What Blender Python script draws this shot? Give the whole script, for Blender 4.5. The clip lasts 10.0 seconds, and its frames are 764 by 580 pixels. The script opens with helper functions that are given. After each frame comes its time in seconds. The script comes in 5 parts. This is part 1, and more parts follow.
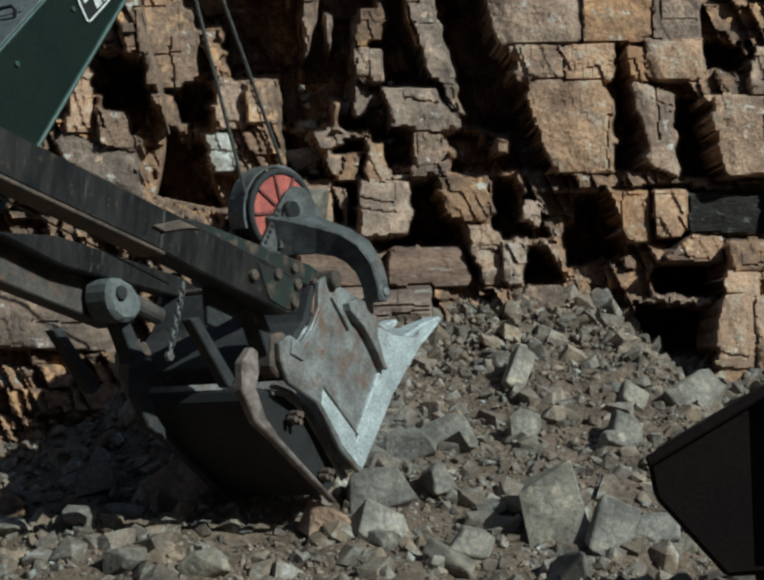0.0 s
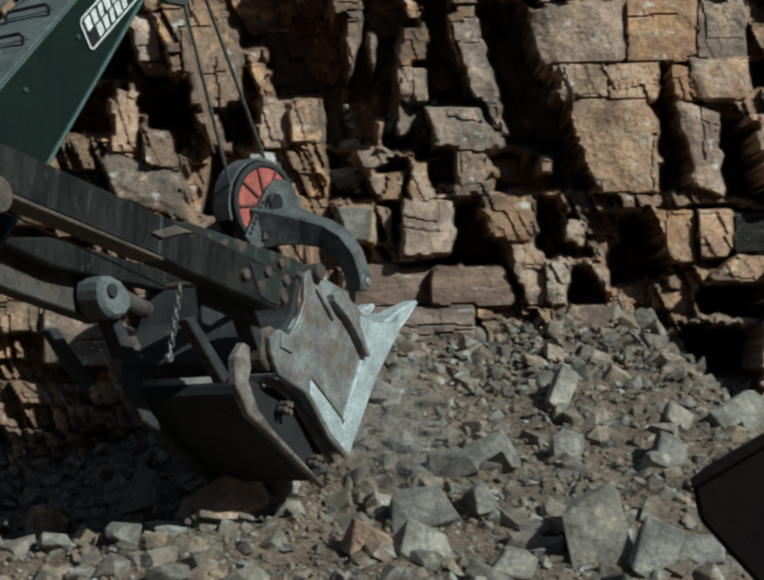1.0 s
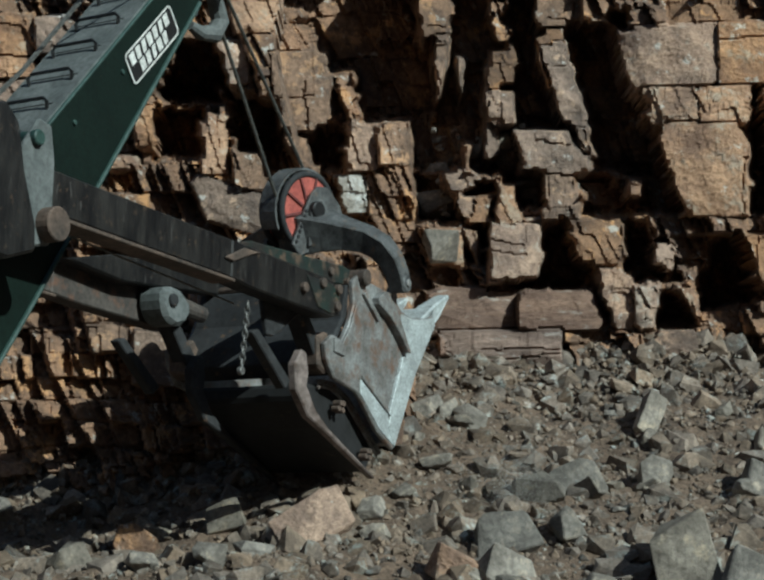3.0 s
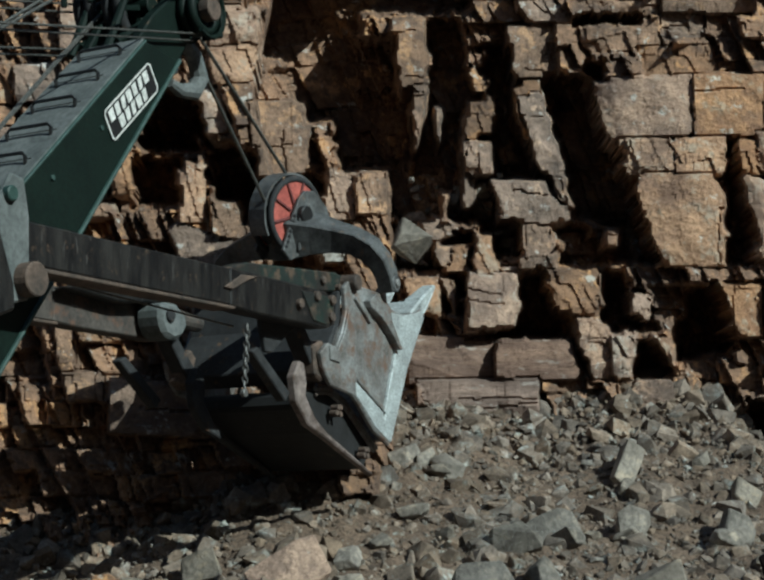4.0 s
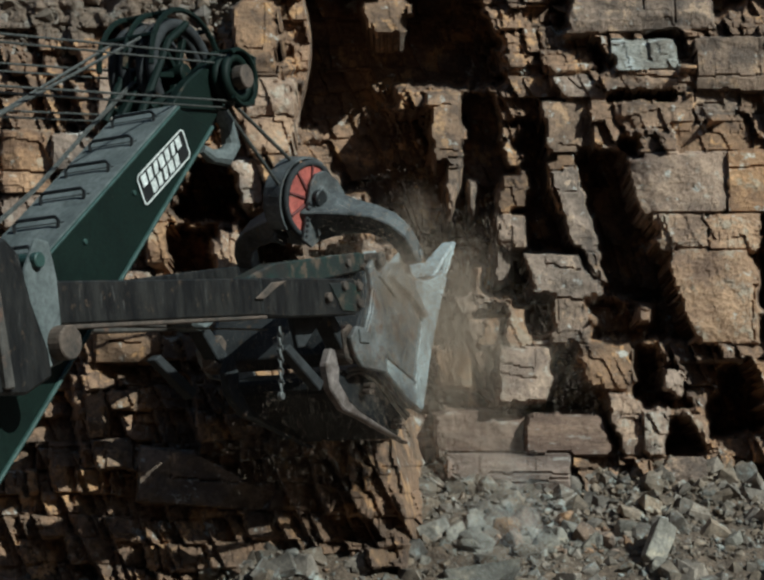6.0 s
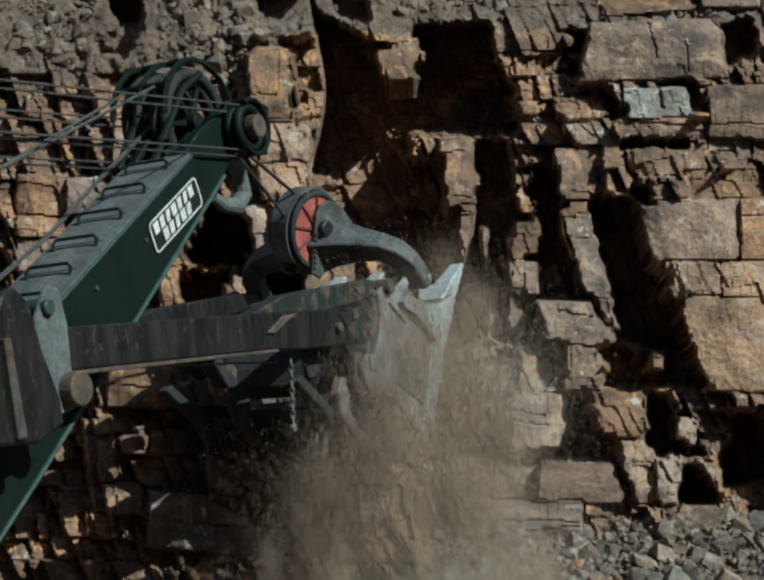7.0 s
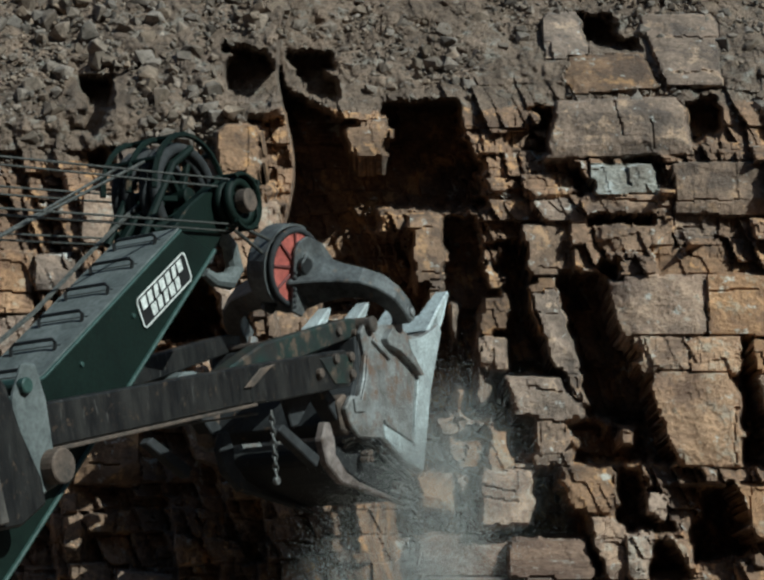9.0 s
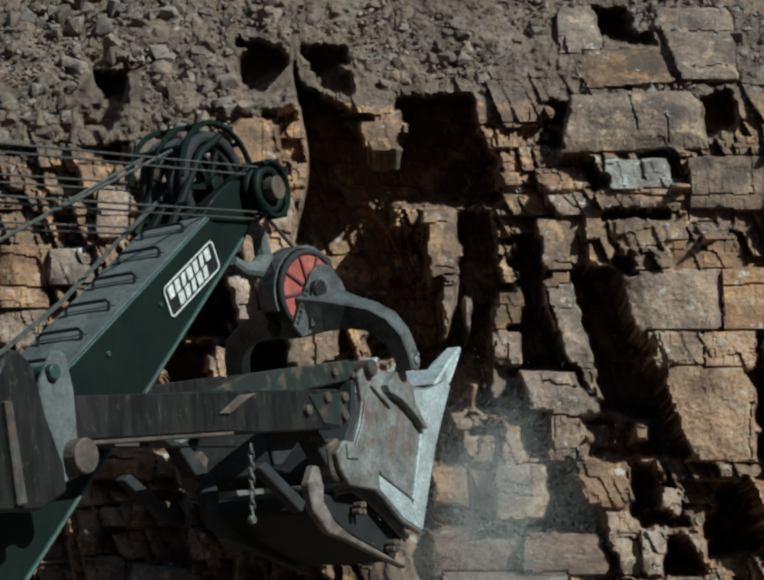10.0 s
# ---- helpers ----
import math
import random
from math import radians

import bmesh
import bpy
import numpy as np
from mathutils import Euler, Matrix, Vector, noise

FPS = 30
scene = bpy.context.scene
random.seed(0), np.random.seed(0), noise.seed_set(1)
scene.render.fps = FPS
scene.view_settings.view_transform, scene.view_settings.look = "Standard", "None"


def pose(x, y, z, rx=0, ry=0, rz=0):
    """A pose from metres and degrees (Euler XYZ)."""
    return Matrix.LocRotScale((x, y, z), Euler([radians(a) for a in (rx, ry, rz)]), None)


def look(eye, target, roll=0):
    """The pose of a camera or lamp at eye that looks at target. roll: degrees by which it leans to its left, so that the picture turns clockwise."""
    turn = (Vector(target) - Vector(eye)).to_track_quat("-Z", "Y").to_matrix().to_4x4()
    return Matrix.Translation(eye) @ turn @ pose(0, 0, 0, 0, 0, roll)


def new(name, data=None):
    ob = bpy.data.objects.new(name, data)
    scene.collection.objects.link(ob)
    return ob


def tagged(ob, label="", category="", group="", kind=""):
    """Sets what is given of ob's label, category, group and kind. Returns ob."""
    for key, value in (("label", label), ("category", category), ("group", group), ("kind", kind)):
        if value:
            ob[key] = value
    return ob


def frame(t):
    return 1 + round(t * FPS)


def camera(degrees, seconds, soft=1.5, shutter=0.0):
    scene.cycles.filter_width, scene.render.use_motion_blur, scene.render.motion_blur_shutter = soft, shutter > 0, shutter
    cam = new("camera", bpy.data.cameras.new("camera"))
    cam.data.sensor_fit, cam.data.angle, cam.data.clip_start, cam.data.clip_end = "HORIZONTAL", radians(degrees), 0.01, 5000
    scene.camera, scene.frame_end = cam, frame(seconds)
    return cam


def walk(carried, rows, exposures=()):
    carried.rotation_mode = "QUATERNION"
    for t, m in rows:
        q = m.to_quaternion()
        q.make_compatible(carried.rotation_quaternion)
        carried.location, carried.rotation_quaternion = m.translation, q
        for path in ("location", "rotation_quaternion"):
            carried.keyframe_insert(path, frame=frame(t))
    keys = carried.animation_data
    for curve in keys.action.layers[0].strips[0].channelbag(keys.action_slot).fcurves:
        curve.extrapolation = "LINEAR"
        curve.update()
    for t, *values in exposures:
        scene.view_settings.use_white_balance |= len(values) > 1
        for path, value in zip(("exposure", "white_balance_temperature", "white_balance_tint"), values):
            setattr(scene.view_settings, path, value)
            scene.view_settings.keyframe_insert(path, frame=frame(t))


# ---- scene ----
# ---------- camera ----------
EYE = (0.0, 0.0, 1.5)
cam = camera(29.387, 10.0, soft=2.6, shutter=0.5)
walk(cam, [
    (0.0, pose(*EYE, 94.240, 2.356, -5.020)),
    (0.5, pose(*EYE, 94.679, 2.302, -5.280)),
    (1.0, pose(*EYE, 95.054, 2.006, -3.351)),
    (1.5, pose(*EYE, 95.174, 1.934, -1.983)),
    (2.0, pose(*EYE, 95.417, 1.798, -0.720)),
    (3.3, pose(*EYE, 96.439, 1.281, 0.032)),
    (3.5, pose(*EYE, 96.804, 1.231, -0.425)),
    (4.0, pose(*EYE, 97.952, 1.245, -0.890)),
    (4.5, pose(*EYE, 98.335, 1.078, -0.600)),
    (5.0, pose(*EYE, 98.782, 0.686, 0.014)),
    (5.5, pose(*EYE, 99.716, 0.379, 0.125)),
    (5.7, pose(*EYE, 100.221, 0.323, 0.123)),
    (6.8, pose(*EYE, 102.063, -0.281, 0.554)),
    (7.0, pose(*EYE, 102.579, -0.256, 0.616)),
    (7.5, pose(*EYE, 103.524, -0.285, 0.480)),
    (8.0, pose(*EYE, 104.356, -0.066, 0.196)),
    (8.5, pose(*EYE, 105.325, 0.081, -0.287)),
    (9.0, pose(*EYE, 105.568, 0.154, -0.530)),
    (9.5, pose(*EYE, 105.715, -0.018, -0.169)),
    (10.0, pose(*EYE, 105.357, -0.000, -0.000)),
], exposures=((0.0, -0.04, 5650, -8.0), (10.0, -0.04, 5650, -8.0)))

# ---------- daylight ----------
SUN_AZ, SUN_EL = -43.0, 32.5  # degrees from the +x axis, degrees up
world = bpy.data.worlds.new("sky")
scene.world = world
world.use_nodes = True
sky = world.node_tree.nodes.new("ShaderNodeTexSky")
sky.sky_type, sky.sun_disc = "NISHITA", False
sky.sun_elevation, sky.sun_rotation = radians(SUN_EL), radians(90 - SUN_AZ)
back = world.node_tree.nodes["Background"]
back.inputs["Strength"].default_value = 0.07
world.node_tree.links.new(sky.outputs[0], back.inputs["Color"])
sun_data = bpy.data.lights.new("sun", "SUN")
sun_data.energy, sun_data.angle, sun_data.color = 4.5, radians(0.5), (1.0, 0.96, 0.9)
sun = new("sun", sun_data)
sun_way = Vector((math.cos(radians(SUN_AZ)) * math.cos(radians(SUN_EL)), math.sin(radians(SUN_AZ)) * math.cos(radians(SUN_EL)), math.sin(radians(SUN_EL))))
sun.matrix_world = look(sun_way * 60, (0, 0, 0))

# ---------- materials ----------
def mat(name, base, dark, rough=0.85, metal=0.0, scale=3.0, detail=25.0, bump=0.3, dist=0.02, vary=0.0, stain=None, stain_at=(0.55, 0.7), island=False, bed=1.0, spec=0.5, patina=None, lime=None):
    """Noise between two tones, a stain with a shape of its own, fine relief; vary: lightness by object or island."""
    m = bpy.data.materials.new(name)
    m.use_nodes = True
    n, l = m.node_tree.nodes, m.node_tree.links
    bsdf = n["Principled BSDF"]
    bsdf.inputs["Roughness"].default_value, bsdf.inputs["Metallic"].default_value = rough, metal
    bsdf.inputs["Specular IOR Level"].default_value = spec
    co = n.new("ShaderNodeTexCoord")
    big, fine, mix = n.new("ShaderNodeTexNoise"), n.new("ShaderNodeTexNoise"), n.new("ShaderNodeMix")
    for tex, s in ((big, scale), (fine, detail)):
        tex.inputs["Scale"].default_value, tex.inputs["Detail"].default_value, tex.inputs["Roughness"].default_value = s, 6, 0.65
        squash = n.new("ShaderNodeMapping")
        squash.inputs["Scale"].default_value = (1, 1, bed)
        l.new(co.outputs["Object"], squash.inputs["Vector"])
        l.new(squash.outputs[0], tex.inputs["Vector"])
    ramp = n.new("ShaderNodeValToRGB")
    ramp.color_ramp.elements[0].position, ramp.color_ramp.elements[1].position = 0.36, 0.66
    ramp.color_ramp.elements[0].color, ramp.color_ramp.elements[1].color = (*dark, 1), (*base, 1)
    l.new(big.outputs["Fac"], ramp.inputs["Fac"])
    colour = ramp.outputs["Color"]
    mix.data_type, mix.blend_type = "RGBA", "MULTIPLY"
    mix.inputs["Factor"].default_value = 0.75
    grain = n.new("ShaderNodeValToRGB")
    grain.color_ramp.elements[0].position, grain.color_ramp.elements[1].position = 0.3, 0.6
    grain.color_ramp.elements[0].color, grain.color_ramp.elements[1].color = (0.45, 0.45, 0.45, 1), (1.12, 1.12, 1.12, 1)
    l.new(fine.outputs["Fac"], grain.inputs["Fac"])
    l.new(colour, mix.inputs[6])
    l.new(grain.outputs["Color"], mix.inputs[7])
    colour = mix.outputs[2]
    if stain:
        st, sr, sm = n.new("ShaderNodeTexNoise"), n.new("ShaderNodeValToRGB"), n.new("ShaderNodeMix")
        st.inputs["Scale"].default_value, st.inputs["Detail"].default_value, st.inputs["Roughness"].default_value = scale * 1.7, 5, 0.7
        shift = n.new("ShaderNodeMapping")
        shift.inputs["Location"].default_value = (7.3, 2.1, 4.4)
        l.new(co.outputs["Object"], shift.inputs["Vector"])
        l.new(shift.outputs[0], st.inputs["Vector"])
        sr.color_ramp.elements[0].position, sr.color_ramp.elements[1].position = stain_at
        l.new(st.outputs["Fac"], sr.inputs["Fac"])
        sm.data_type = "RGBA"
        l.new(sr.outputs["Color"], sm.inputs["Factor"])
        l.new(colour, sm.inputs[6])
        sm.inputs[7].default_value = (*stain, 1)
        colour = sm.outputs[2]
    for tone, size, at, much, spot in ((patina, scale * 0.8, (0.5, 0.6), 0.75, (3.1, 8.7, 1.9)), (lime, scale * 2.4, (0.6, 0.66), 0.85, (5.5, 0.4, 9.2))):
        if tone:
            pn, pr, pm, at_place = n.new("ShaderNodeTexNoise"), n.new("ShaderNodeMapRange"), n.new("ShaderNodeMix"), n.new("ShaderNodeMapping")
            pn.inputs["Scale"].default_value, pn.inputs["Detail"].default_value, pn.inputs["Roughness"].default_value = size, 7, 0.68
            at_place.inputs["Location"].default_value, at_place.inputs["Scale"].default_value = spot, (1, 1, bed)
            l.new(co.outputs["Object"], at_place.inputs["Vector"])
            l.new(at_place.outputs[0], pn.inputs["Vector"])
            pr.inputs["From Min"].default_value, pr.inputs["From Max"].default_value, pr.inputs["To Max"].default_value = at[0], at[1], much
            l.new(pn.outputs["Fac"], pr.inputs["Value"])
            pm.data_type = "RGBA"
            l.new(pr.outputs[0], pm.inputs["Factor"])
            l.new(colour, pm.inputs[6])
            pm.inputs[7].default_value = (*tone, 1)
            colour = pm.outputs[2]
    if vary:
        src = n.new("ShaderNodeNewGeometry").outputs["Random Per Island"] if island else n.new("ShaderNodeObjectInfo").outputs["Random"]
        hue, span = n.new("ShaderNodeHueSaturation"), n.new("ShaderNodeMapRange")
        span.inputs["To Min"].default_value, span.inputs["To Max"].default_value = 1 - vary, 1 + vary
        l.new(src, span.inputs["Value"])
        l.new(span.outputs[0], hue.inputs["Value"])
        tilt, turn = n.new("ShaderNodeMath"), n.new("ShaderNodeMapRange")
        tilt.operation = "FRACT"
        mul = n.new("ShaderNodeMath")
        mul.operation = "MULTIPLY"
        mul.inputs[1].default_value = 7.31
        l.new(src, mul.inputs[0])
        l.new(mul.outputs[0], tilt.inputs[0])
        turn.inputs["To Min"].default_value, turn.inputs["To Max"].default_value = 0.7, 1.1
        l.new(tilt.outputs[0], turn.inputs["Value"])
        l.new(turn.outputs[0], hue.inputs["Saturation"])
        l.new(colour, hue.inputs["Color"])
        colour = hue.outputs["Color"]
    l.new(colour, bsdf.inputs["Base Color"])
    bp, add = n.new("ShaderNodeBump"), n.new("ShaderNodeMath")
    add.operation = "ADD"
    l.new(big.outputs["Fac"], add.inputs[0])
    l.new(fine.outputs["Fac"], add.inputs[1])
    l.new(add.outputs[0], bp.inputs["Height"])
    bp.inputs["Strength"].default_value, bp.inputs["Distance"].default_value = bump, dist
    l.new(bp.outputs[0], bsdf.inputs["Normal"])
    return m


ROCK = mat("orange_quartzite", (0.5, 0.29, 0.155), (0.27, 0.15, 0.085), 0.88, scale=1.9, detail=16, bump=0.8, dist=0.05, vary=0.14, stain=(0.4, 0.3, 0.21), stain_at=(0.55, 0.62), bed=1.1, patina=(0.15, 0.085, 0.055), lime=(0.55, 0.5, 0.43))
ROCK_BROWN = mat("brown_quartzite", (0.34, 0.205, 0.125), (0.15, 0.092, 0.058), 0.88, scale=2.1, detail=16, bump=0.7, dist=0.05, vary=0.2, stain=(0.44, 0.255, 0.13), stain_at=(0.56, 0.62), bed=1.1, patina=(0.08, 0.053, 0.04), lime=(0.48, 0.45, 0.4))
# door steel with the shade under the dipper put into its colour
GRIME_SHADED = mat("shaded_greasy_door_steel", (0.014, 0.014, 0.015), (0.006, 0.006, 0.006), 0.8, scale=4, detail=20, bump=0.3, dist=0.01, stain=(0.05, 0.035, 0.025), stain_at=(0.62, 0.75))
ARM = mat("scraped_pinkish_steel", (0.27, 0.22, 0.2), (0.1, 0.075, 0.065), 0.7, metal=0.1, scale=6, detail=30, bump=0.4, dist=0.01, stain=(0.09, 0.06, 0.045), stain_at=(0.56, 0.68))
ROCK_RED = mat("red_brown_bedded_rock", (0.29, 0.175, 0.115), (0.16, 0.095, 0.065), 0.9, scale=1.2, detail=12, bump=0.5, dist=0.04, vary=0.1, bed=4.0, patina=(0.13, 0.075, 0.052), lime=(0.36, 0.3, 0.25))
ROCK_WALL = mat("weathered_brown_rock_face", (0.34, 0.2, 0.12), (0.13, 0.08, 0.052), 0.9, scale=1.6, detail=14, bump=0.7, dist=0.05, stain=(0.45, 0.255, 0.125), stain_at=(0.54, 0.6), bed=1.1, patina=(0.075, 0.05, 0.038), lime=(0.46, 0.44, 0.4))
RUBBLE = mat("broken_grey_brown_rock", (0.25, 0.187, 0.135), (0.095, 0.071, 0.052), 0.92, scale=4, detail=30, bump=0.4, dist=0.02, vary=0.4, stain=(0.38, 0.41, 0.38), stain_at=(0.55, 0.75), island=True)
RUBBLE_BROWN = mat("loose_brown_stone", (0.27, 0.2, 0.15), (0.12, 0.088, 0.064), 0.92, scale=4, detail=30, bump=0.4, dist=0.02, vary=0.35, island=True)
ROCK_DARK = mat("black_stained_bedded_rock", (0.035, 0.03, 0.026), (0.015, 0.013, 0.011), 0.85, spec=0.2, scale=2.0, detail=14, bump=0.8, dist=0.05, vary=0.1, bed=3.0, lime=(0.12, 0.115, 0.11))
ROCK_GREY = mat("pale_grey_limey_rock", (0.4, 0.38, 0.34), (0.2, 0.17, 0.14), 0.9, scale=2.5, detail=16, bump=0.6, dist=0.05, vary=0.12, stain=(0.5, 0.5, 0.48), stain_at=(0.52, 0.64), bed=1.6)
BOULDER = mat("split_grey_rock", (0.28, 0.245, 0.2), (0.12, 0.102, 0.082), 0.9, scale=3, detail=20, bump=0.6, dist=0.03, vary=0.3, stain=(0.42, 0.34, 0.24))
EARTH = mat("brown_earth_and_grit", (0.27, 0.188, 0.135), (0.12, 0.083, 0.06), 0.95, scale=2.2, detail=16, bump=1.0, dist=0.07, stain=(0.3, 0.27, 0.23), stain_at=(0.55, 0.7))
SOIL = mat("crushed_brown_soil", (0.2, 0.14, 0.098), (0.1, 0.069, 0.048), 0.95, scale=2.5, detail=20, bump=0.8, dist=0.04)
GREEN = mat("dark_green_paint", (0.007, 0.0155, 0.0115), (0.004, 0.0095, 0.0073), 0.6, spec=0.18, scale=2, detail=30, bump=0.1, dist=0.005, stain=(0.1, 0.07, 0.045), stain_at=(0.66, 0.74))
GREEN_DUST = mat("dusty_green_deck", (0.15, 0.16, 0.157), (0.08, 0.09, 0.088), 0.85, scale=3, detail=25, bump=0.2, dist=0.01)
GREEN_PALE = mat("scuffed_green_edge", (0.045, 0.085, 0.073), (0.02, 0.045, 0.038), 0.5, scale=6, detail=30, bump=0.15, dist=0.005)
STEEL_LIGHT = mat("scuffed_steel_edge", (0.2, 0.2, 0.195), (0.09, 0.085, 0.08), 0.5, metal=0.4, scale=8, detail=30, bump=0.2, dist=0.005)
HANDLE_GREEN = mat("rubbed_green_casting", (0.013, 0.036, 0.028), (0.02, 0.022, 0.021), 0.55, metal=0.1, scale=3.5, detail=25, bump=0.25, dist=0.008, stain=(0.1, 0.07, 0.05), stain_at=(0.5, 0.6), patina=(0.022, 0.018, 0.016))
BAIL = mat("grey_cast_steel", (0.15, 0.155, 0.155), (0.055, 0.055, 0.055), 0.6, metal=0.2, scale=5, detail=30, bump=0.35, dist=0.01, stain=(0.17, 0.12, 0.085), stain_at=(0.58, 0.7))
RED_DARK = mat("dark_red_spoke_paint", (0.2, 0.05, 0.045), (0.1, 0.03, 0.028), 0.6, scale=8, bump=0.1)
STEEL = mat("grimy_dark_steel", (0.035, 0.036, 0.038), (0.014, 0.014, 0.015), 0.85, metal=0.0, scale=4, detail=20, bump=0.25, dist=0.01, stain=(0.13, 0.075, 0.04), stain_at=(0.6, 0.72))
# dusty brown steel; on the far beam its lighter tone stands for sunlight
HANDLE_DUSTY_LIT = mat("dusty_sunlit_stick_steel", (0.1, 0.085, 0.073), (0.035, 0.03, 0.027), 0.7, scale=4, detail=25, bump=0.3, dist=0.01, stain=(0.13, 0.07, 0.045), stain_at=(0.55, 0.7))
HANDLE = mat("greasy_worn_stick_steel", (0.03, 0.028, 0.026), (0.006, 0.006, 0.007), 0.5, metal=0.15, scale=9, detail=40, bump=0.3, dist=0.01, stain=(0.085, 0.058, 0.04), stain_at=(0.6, 0.7), bed=0.22, spec=0.35, lime=(0.075, 0.07, 0.066))
WORN = mat("dust_polished_steel", (0.3, 0.305, 0.3), (0.12, 0.108, 0.098), 0.6, metal=0.2, scale=3.5, detail=35, bump=0.3, dist=0.01, stain=(0.16, 0.1, 0.072), stain_at=(0.5, 0.66))
WORN_PALE = mat("bright_ground_steel", (0.55, 0.6, 0.6), (0.34, 0.36, 0.36), 0.55, metal=0.2, scale=5, detail=40, bump=0.3, dist=0.01)
RUST = mat("rusty_cast_steel", (0.15, 0.105, 0.08), (0.06, 0.048, 0.04), 0.75, metal=0.2, scale=6, detail=30, bump=0.4, dist=0.01)
RED = mat("faded_red_paint", (0.5, 0.13, 0.1), (0.32, 0.075, 0.06), 0.6, scale=6, detail=30, bump=0.2, dist=0.01)
ROPE = mat("greased_steel_rope", (0.16, 0.155, 0.14), (0.07, 0.07, 0.065), 0.5, metal=0.5, scale=30, detail=90, bump=0.5, dist=0.01)
BLACK = mat("black_sign_paint", (0.012, 0.012, 0.013), (0.008, 0.008, 0.008), 0.5, scale=5, bump=0.05)
WHITE = mat("white_sign_paint", (0.72, 0.72, 0.69), (0.55, 0.55, 0.52), 0.6, scale=8, bump=0.05)
TRUCK = mat("dark_maroon_body_steel", (0.014, 0.0075, 0.0072), (0.008, 0.005, 0.005), 0.75, spec=0.12, scale=2, bump=0.2)
DUST = mat("drifting_rock_dust", (0.55, 0.55, 0.53), (0.45, 0.45, 0.43), 1.0, scale=1, bump=0.0)
# dark base colour puts the dense shower's self-shadowing into the grains
DUST_SHADED = mat("shaded_rock_dust", (0.11, 0.085, 0.066), (0.08, 0.062, 0.05), 1.0, scale=1, bump=0.0)
DUST_BROWN = mat("falling_brown_dust", (0.5, 0.39, 0.3), (0.42, 0.32, 0.24), 1.0, scale=1, bump=0.0)


# ---------- mesh helpers ----------
def mesh_of(bm, name, material, smooth=False):
    me = bpy.data.meshes.new(name)
    bm.normal_update()
    bm.to_mesh(me)
    bm.free()
    me.materials.append(material)
    if smooth:
        me.shade_smooth()
    return me


def part(name, bm, material, parent, label="", kind="", smooth=False):
    ob = new(name, mesh_of(bm, name, material, smooth))
    ob.parent = parent
    return tagged(ob, label, kind=kind)


def bevel(bm, w, seg=1):
    bmesh.ops.bevel(bm, geom=[e for e in bm.edges if len(e.link_faces) == 2 and e.calc_face_angle(0) > 0.5], offset=w, segments=seg, affect="EDGES", clamp_overlap=True)


def slab(pts, y0, y1, w=0.01, bm=None):
    """A plate: an outline in the xz plane, from y0 to y1, with bevelled edges."""
    own = bm is None
    bm = bm or bmesh.new()
    if own:
        a = [bm.verts.new((x, y0, z)) for x, z in pts]
        f = bm.faces.new(a)
        r = bmesh.ops.extrude_face_region(bm, geom=[f])
        bmesh.ops.translate(bm, vec=(0, y1 - y0, 0), verts=[v for v in r["geom"] if isinstance(v, bmesh.types.BMVert)])
        bmesh.ops.recalc_face_normals(bm, faces=bm.faces)
        if w:
            bevel(bm, w)
        return bm
    add(bm, slab(pts, y0, y1, w))
    return bm


def add(bm, other):
    me = bpy.data.meshes.new("tmp")
    other.to_mesh(me)
    other.free()
    bm.from_mesh(me)
    bpy.data.meshes.remove(me)
    return bm


def box(x0, x1, y0, y1, z0, z1, w=0.01):
    return slab([(x0, z0), (x1, z0), (x1, z1), (x0, z1)], y0, y1, w)


def drum(r, y0, y1, x=0, z=0, seg=28, w=0.008, r2=None):
    bm = bmesh.new()
    m = Matrix.Translation((x, (y0 + y1) / 2, z)) @ Matrix.Rotation(radians(90), 4, "X")
    bmesh.ops.create_cone(bm, cap_ends=True, segments=seg, radius1=r, radius2=r2 or r, depth=abs(y1 - y0), matrix=m)
    if w:
        bevel(bm, w)
    return bm


def ring(r, tube, y, x=0, z=0, seg=36, side=8, flat=1.0):
    """A torus round the y axis."""
    bm = bmesh.new()
    rows = []
    for i in range(seg):
        a = 2 * math.pi * i / seg
        rows.append([bm.verts.new((x + (r + tube * math.cos(b)) * math.cos(a), y + tube * flat * math.sin(b), z + (r + tube * math.cos(b)) * math.sin(a))) for b in (2 * math.pi * j / side for j in range(side))])
    for i in range(seg):
        for j in range(side):
            bm.faces.new((rows[i][j], rows[(i + 1) % seg][j], rows[(i + 1) % seg][(j + 1) % side], rows[i][(j + 1) % side]))
    return bm


def tube(path, r, side=8, bm=None):
    """A round bar along a path of points; r: a radius, or one for each point."""
    bm = bm or bmesh.new()
    path = [Vector(p) for p in path]
    rs = r if isinstance(r, (list, tuple)) else [r] * len(path)
    rows = []
    for i, p in enumerate(path):
        d = (path[min(i + 1, len(path) - 1)] - path[max(i - 1, 0)]).normalized()
        u = d.cross(Vector((0, 1, 0)) if abs(d.y) < 0.9 else Vector((1, 0, 0))).normalized()
        v = d.cross(u)
        rows.append([bm.verts.new(p + rs[i] * (math.cos(a) * u + math.sin(a) * v)) for a in (2 * math.pi * k / side for k in range(side))])
    for a, b in zip(rows, rows[1:]):
        for k in range(side):
            bm.faces.new((a[k], a[(k + 1) % side], b[(k + 1) % side], b[k]))
    bm.faces.new(rows[0][::-1])
    bm.faces.new(rows[-1])
    return bm


